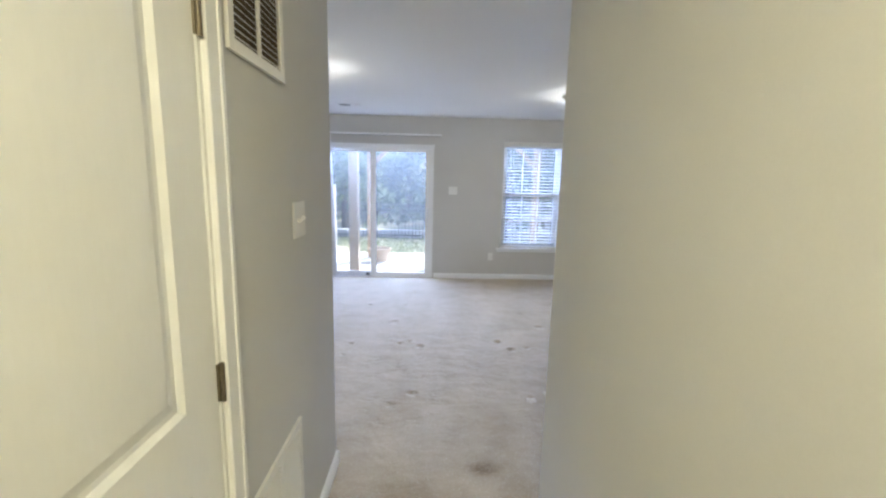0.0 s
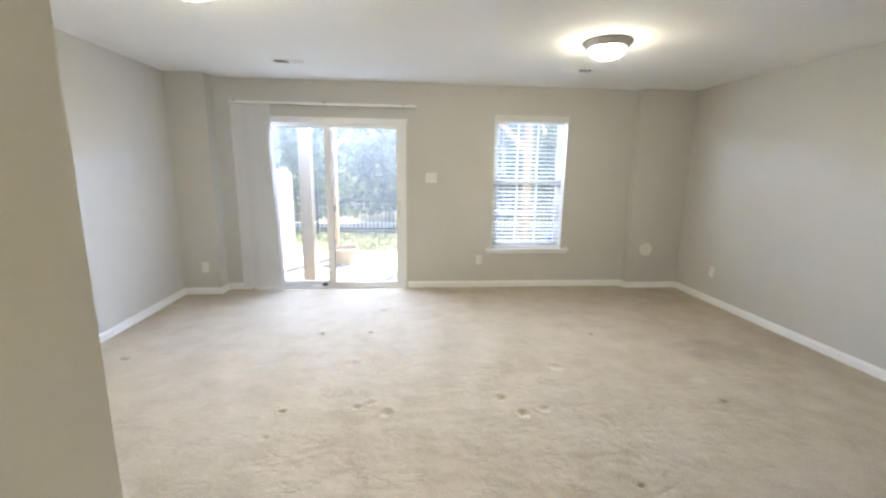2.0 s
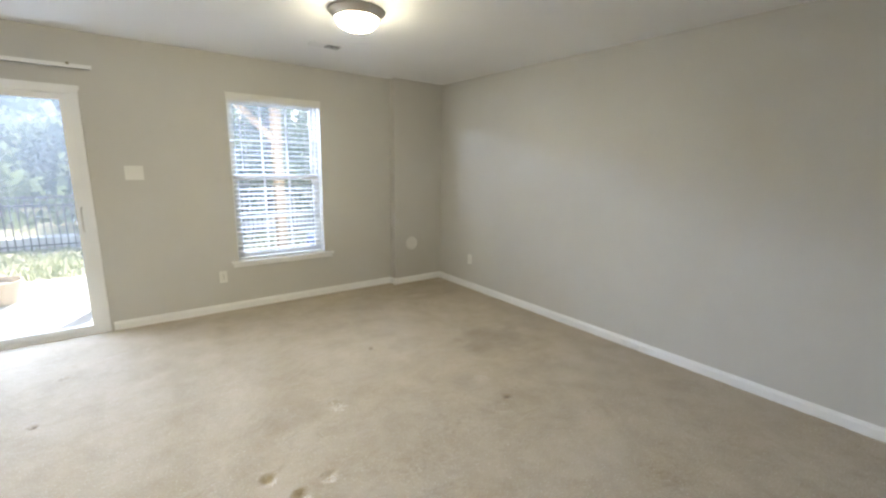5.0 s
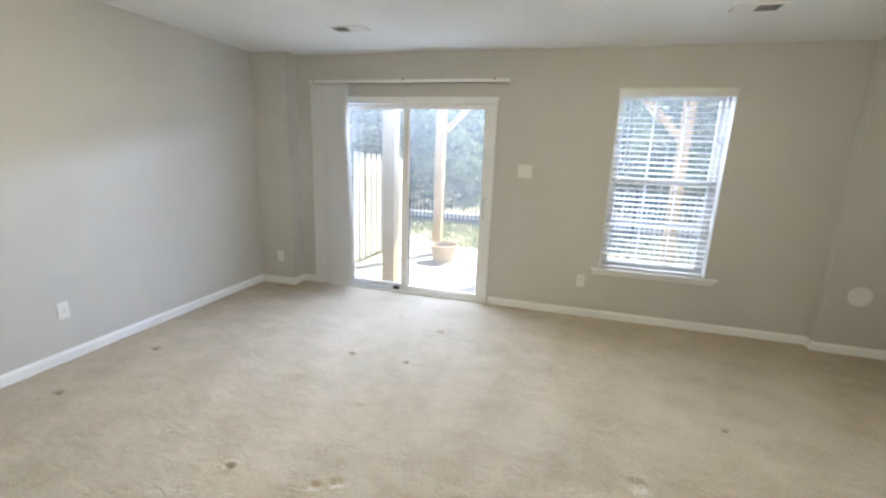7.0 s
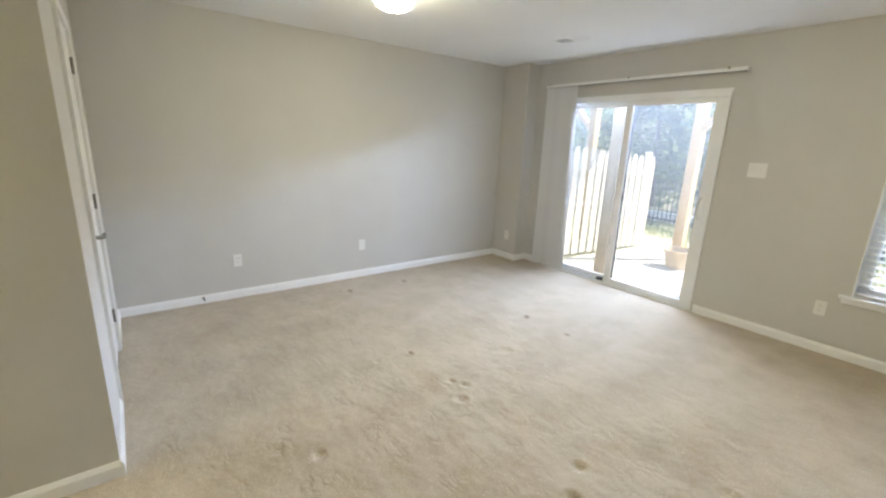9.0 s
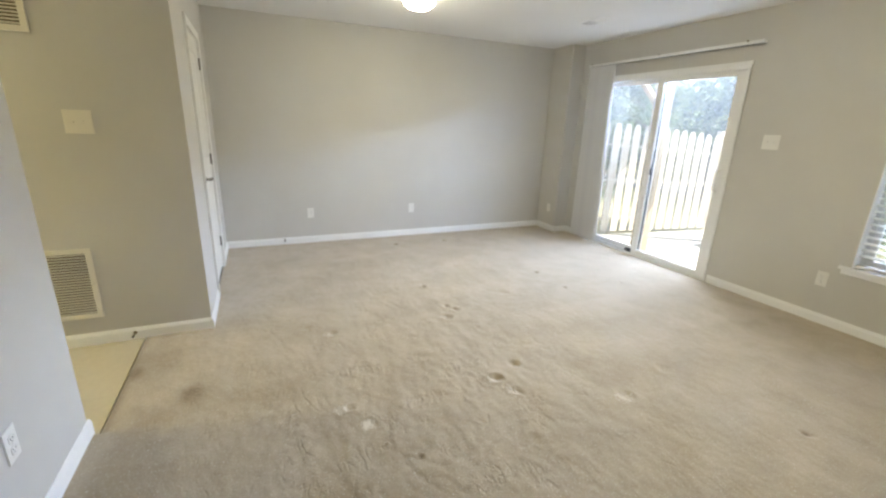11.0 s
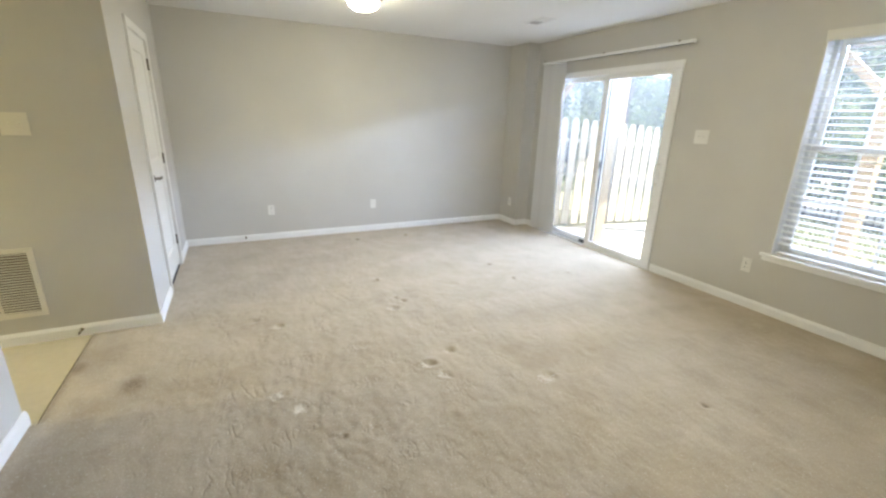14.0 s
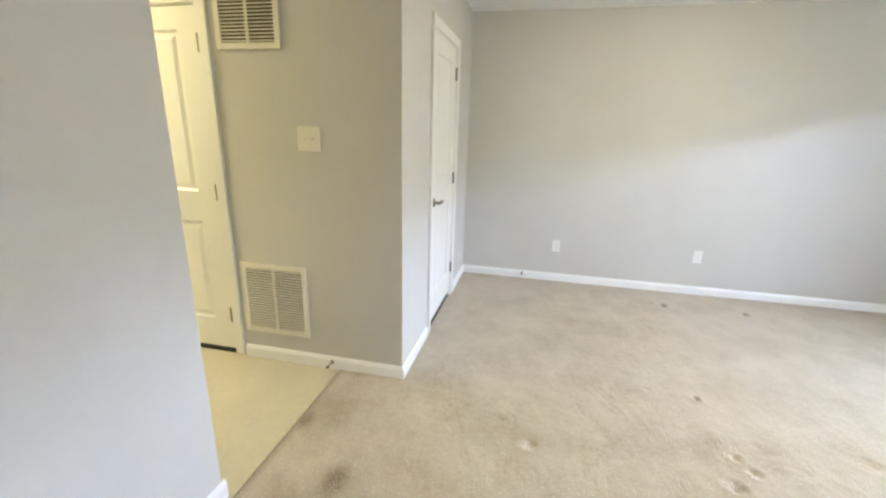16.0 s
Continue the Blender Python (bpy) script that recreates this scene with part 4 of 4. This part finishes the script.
def beam_between(bm, a, b, w):
    """A square timber from a to b."""
    a, b = Vector(a), Vector(b)
    d = b - a
    q = d.to_track_quat("Z", "Y")
    bmesh.ops.create_cube(bm, size=1, matrix=Matrix.LocRotScale((a + b) / 2, q, (w, w, d.length)))
    return bm


def deck(posts, x0, x1, label, near_post):
    """A deck overhead between x0 and x1, on outer posts (x, sides braced) and one post near the house."""
    d = thing("deck", ((x0 + x1) / 2, 9.15, -0.2), label, "deck", "decks")
    base = Vector(((x0 + x1) / 2, 9.15, -0.2))
    put = lambda x, y, z: tuple(Vector((x, y, z)) - base)
    for x, sides in posts:
        g = ground_z(9.12) + 0.01
        bm = boxes((*put(x - 0.07, 9.05, g), *put(x + 0.07, 9.19, 2.36)), bevel=0.006)
        part("post", bm, POST_WOOD, d, "tan treated timber post")
        for s in sides:
            part("brace", beam_between(bmesh.new(), put(x + s * 0.02, 9.12, 1.80), put(x + s * 0.62, 9.12, 2.40), 0.088), POST_WOOD, d)
    part("post", boxes((*put(near_post - 0.075, 6.93, ground_z(7.0) + 0.01), *put(near_post + 0.075, 7.08, 2.36)), bevel=0.006), AGED_WOOD, d, "faded tan timber post near the house")
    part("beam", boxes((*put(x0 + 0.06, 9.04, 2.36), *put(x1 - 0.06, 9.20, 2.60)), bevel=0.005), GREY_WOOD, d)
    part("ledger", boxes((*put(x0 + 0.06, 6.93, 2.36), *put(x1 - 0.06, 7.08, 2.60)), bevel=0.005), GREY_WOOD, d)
    n = round((x1 - x0 - 0.16) / 0.41)
    for i in range(n + 1):
        x = x0 + 0.08 + i * (x1 - x0 - 0.16) / n
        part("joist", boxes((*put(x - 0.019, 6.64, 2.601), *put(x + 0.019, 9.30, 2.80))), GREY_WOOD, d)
    for i in range(19):
        y = 6.65 + i * 0.143
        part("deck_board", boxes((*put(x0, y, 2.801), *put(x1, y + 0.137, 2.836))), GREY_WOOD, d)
    return d


# unseen ends stretched past the posts to shade the window and the fence
deck(((-1.2, (1,)), (0.68, (-1, 1)), (2.36, (-1,))), -2.02, 3.36, "wooden deck overhead on tan posts with diagonal braces", -1.185)
deck(((-2.98, (-1,)), (-4.8, (-1, 1)), (-6.6, (1,))), -6.75, -2.85, "neighbouring wooden deck beyond the picket fence", -6.6)


# ---------------------------------------------------------------- picket fence between the yards
def picket_mesh():
    w, h, t = 0.069, 1.0, 0.016
    bm = bmesh.new()
    prof = [(-w, 0), (w, 0), (w, h - 0.06), (w * 0.45, h), (-w * 0.45, h), (-w, h - 0.06)]
    f = [bm.verts.new((0, x, z)) for x, z in prof]
    b = [bm.verts.new((-t, x, z)) for x, z in prof]
    bm.faces.new(f)
    bm.faces.new(b[::-1])
    for i in range(6):
        bm.faces.new((f[i], b[i], b[(i + 1) % 6], f[(i + 1) % 6]))
    bmesh.ops.recalc_face_normals(bm, faces=bm.faces)
    return mesh_of("picket", bm, FENCE_WOOD)


def yard_fence():
    fx, y0, y1 = -2.12, 6.78, 9.74
    f = thing("picket_fence", (fx, 8.2, ground_z(8.2)), "pale sunlit wooden picket fence beside the patio", "fence")
    base = Vector((fx, 8.2, ground_z(8.2)))
    me = picket_mesh()
    rnd = random.Random(3)
    n = 15
    for i in range(n):
        y = y0 + 0.08 + i * (y1 - y0 - 0.16) / (n - 1)
        top = 1.52 - 0.062 * (y - 7.4)
        z0 = ground_z(y) + 0.05
        o = new("picket", me)
        o.parent = f
        o.matrix_basis = Matrix.LocRotScale(Vector((fx + 0.042, y, z0)) - base, Euler((radians(rnd.uniform(-0.6, 0.6)), 0, radians(rnd.uniform(-1, 1)))), (1, 1, top - z0 + rnd.uniform(-0.008, 0.008)))
    for z in (0.12, 0.70, 1.22):
        bm = bmesh.new()
        beam_between(bm, Vector((fx, y0, z + 0.02)) - base, Vector((fx, y1, z - 0.13)) - base, 0.040)
        part("rail", bm, FENCE_WOOD, f)
    for y in (y0 + 0.02, 8.25, y1 - 0.03):
        x = fx - 0.085
        g = ground_z(y)
        part("post", boxes((*(Vector((x - 0.045, y - 0.045, g)) - base), *(Vector((x + 0.045, y + 0.045, 1.46)) - base)), bevel=0.004), FENCE_WOOD, f)
    return f


yard_fence()


def metal_fence():
    y = 13.3
    g = ground_z(y)
    for k in range(9):
        x0 = -17.0 + 2.44 * k
        f = thing("metal_fence", (x0, y, g), "black metal picket fence at the lawn's edge", "fence", "black fence panels")
        part("post", boxes((-0.032, -0.032, 0, 0.032, 0.032, 1.20), (-0.037, -0.037, 1.20, 0.037, 0.037, 1.235), bevel=0.003), BLACK_METAL, f)
        for z in (0.13, 0.92, 1.08):
            part("rail", boxes((0.033, -0.014, z, 2.406, 0.014, z + 0.030)), BLACK_METAL, f)
        bm = bmesh.new()
        for i in range(21):
            x = 0.11 + i * 0.111
            box(bm, x - 0.009, -0.009, 0.05, x + 0.009, 0.009, 1.14)
        tagged(part("pickets", bm, BLACK_METAL, f), kind="stuff")
    return None


metal_fence()


def curb():
    y0 = 13.75
    for k in range(12):
        x0 = -18 + 2.2 * k
        bm = boxes((x0, y0, ground_z(y0) - 0.1, x0 + 2.18, y0 + 0.30, -0.14), bevel=0.02)
        structure("stone_curb", bm, CURB, "pale low retaining curb behind the black fence", "curb")


curb()


def flower_pot(x, y):
    p = thing("flower_pot", (x, y, ground_z(y) + 0.02), "tan plastic flower pot with bare soil", "flower pot")
    part("pot", lathe([(0, 0), (0.150, 0), (0.160, 0.01), (0.205, 0.225), (0.228, 0.228), (0.232, 0.270), (0.214, 0.272), (0.198, 0.235), (0.190, 0.21)], 36), POT, p, smooth=False)
    part("soil", lathe([(0.192, 0.215), (0.12, 0.228), (0, 0.236)], 24), SOIL, p, "dark potting soil", smooth=True)
    return p


flower_pot(-0.95, 8.62)


def plastic_bin(x, y):
    b = thing("plastic_bin", (x, y, ground_z(y) + 0.02), "blue plastic bin standing on the patio", "bin")
    part("tub", lathe([(0, 0), (0.165, 0), (0.175, 0.012), (0.205, 0.56), (0.222, 0.562), (0.224, 0.60), (0.205, 0.60), (0.198, 0.56), (0.168, 0.03), (0, 0.028)], 36), BLUE_PLASTIC, b, smooth=True)
    for s in (-1, 1):
        part("handle", boxes((s * 0.215 - 0.02, -0.06, 0.50, s * 0.215 + 0.02, 0.06, 0.53), bevel=0.006), BLUE_PLASTIC, b)
    return b


plastic_bin(2.55, 7.75)


def grass_patch():
    """Blades along the lawn between patio and fence."""
    rnd = random.Random(11)
    verts, faces = [], []
    for _ in range(9000):
        x, y = rnd.uniform(-9, 4), rnd.uniform(10.0, 14.0)
        if noise.noise((x * 0.8, y * 0.8, 7)) < -0.15 and y < 11:
            continue
        z = ground_z(y) + 0.02
        a, s, h = rnd.uniform(0, 6.28), rnd.uniform(0.010, 0.022), rnd.uniform(0.04, 0.10)
        dx, dy = s * math.cos(a), s * math.sin(a)
        k = len(verts)
        verts += [(x - dx, y - dy, z - 0.03), (x + dx, y + dy, z - 0.03), (x + rnd.uniform(-0.04, 0.04), y + rnd.uniform(-0.04, 0.04), z + h)]
        faces.append((k, k + 1, k + 2))
    me = bpy.data.meshes.new("grass")
    me.from_pydata(verts, [], faces)
    me.materials.append(GRASS)
    return tagged(new("grass", me), "thin green grass along the lawn", "grass", kind="stuff")


grass_patch()


# ---------------------------------------------------------------- woods
def tree(name, seed, height, spread, mat, label, pine):
    rnd = random.Random(seed)
    t = thing(name, (0, 0, 0), label, "tree", "trees behind the lawn")
    bm = bmesh.new()
    pts, rad = [], []
    for i in range(7):
        f = i / 6
        pts.append((0.25 * f * math.sin(seed + 2 * f), 0.2 * f * math.cos(seed * 1.7 + 3 * f), height * f * (0.98 if pine else 0.85)))
        rad.append(0.20 * (1 - 0.88 * f) * height / 10)
    tube(bm, pts, rad, 9)
    tips = []
    for i in range(26 if pine else 18):
        f = rnd.uniform(0.22, 0.95)
        a = rnd.uniform(0, 6.283)
        L = spread * ((1.08 - f) if pine else (0.5 + 0.6 * math.sin(3.14 * f))) * rnd.uniform(0.7, 1.1)
        z = height * f * 0.93
        rise = (-0.05 if pine else 0.55) * L
        o = (0.2 * f * math.sin(seed), 0.2 * f * math.cos(seed), z)
        m = (o[0] + 0.5 * L * math.cos(a), o[1] + 0.5 * L * math.sin(a), z + 0.35 * rise + 0.1)
        e = (o[0] + L * math.cos(a), o[1] + L * math.sin(a), z + rise)
        tube(bm, [o, m, e], [0.05 * height / 10, 0.03 * height / 10, 0.008], 5)
        tips += [(m, 0.55 * L), (e, 0.5 * L), (tuple((Vector(m) + Vector(e)) / 2), 0.5 * L)]
    part("trunk", bm, BARK, t, smooth=True)
    verts, faces = [], []
    for c, r in tips:
        for _ in range(46):
            d = Vector((rnd.gauss(0, 1), rnd.gauss(0, 1), rnd.gauss(0, 0.55))) * 0.42 * max(r, 0.5)
            p = Vector(c) + d
            s = rnd.uniform(0.07, 0.17)
            u = Vector((rnd.gauss(0, 1), rnd.gauss(0, 1), rnd.gauss(0, 1))).normalized()
            v = u.orthogonal().normalized()
            k = len(verts)
            verts += [tuple(p - u * s), tuple(p + v * s * 0.55), tuple(p + u * s), tuple(p - v * s * 0.55)]
            faces.append((k, k + 1, k + 2, k + 3))
    me = bpy.data.meshes.new("crown")
    me.from_pydata(verts, [], faces)
    me.materials.append(mat)
    c = new("crown", me)
    c.parent = t
    return t


def woods():
    kinds = [tree("pine_tree", 1, 6.0, 2.3, PINE, "tall dark green pine at the wood's edge", True), tree("pine_tree", 5, 7.0, 2.5, PINE, "tall dark green pine at the wood's edge", True),
             tree("broadleaf_tree", 8, 5.6, 2.4, LEAF, "fresh green broadleaf tree at the wood's edge", False)]
    rnd = random.Random(21)
    spots = []
    for row, y0 in enumerate((18.0, 22.5, 28.0)):
        x = -30.0 - 3 * row
        while x < 13 + 3 * row:
            spots.append((x + rnd.uniform(-0.8, 0.8), y0 + rnd.uniform(-1.5, 1.5)))
            x += 3.4 + 0.5 * row
    for i, (x, y) in enumerate(spots):
        k = kinds[(i * 7 + i // 3) % 3]
        m = pose(x, y, ground_z(y) - 0.15, 0, 0, rnd.uniform(0, 360))
        if i < 3:
            kinds[i].matrix_world = m
        else:
            copy_thing(k, m)
    verts, faces = [], []
    for _ in range(26000):
        y = rnd.uniform(17, 62)
        x = rnd.uniform(-1.6, 0.8) * (y + 6)
        top = 1.3 if y < 24 else 4.5
        z = ground_z(y) + top * rnd.random() ** 1.5
        s = rnd.uniform(0.10, 0.26) * (1 if y < 24 else 2.6)
        u = Vector((rnd.gauss(0, 1), rnd.gauss(0, 1), rnd.gauss(0, 1))).normalized()
        v = u.orthogonal().normalized()
        p = Vector((x, y, z))
        k = len(verts)
        verts += [tuple(p - u * s), tuple(p + v * s * 0.7), tuple(p + u * s), tuple(p - v * s * 0.7)]
        faces.append((k, k + 1, k + 2, k + 3))
    me = bpy.data.meshes.new("undergrowth")
    me.from_pydata(verts, [], faces)
    me.materials.append(PINE)
    tagged(new("undergrowth", me), "dense dark undergrowth and far woods", "woods", kind="stuff")


woods()
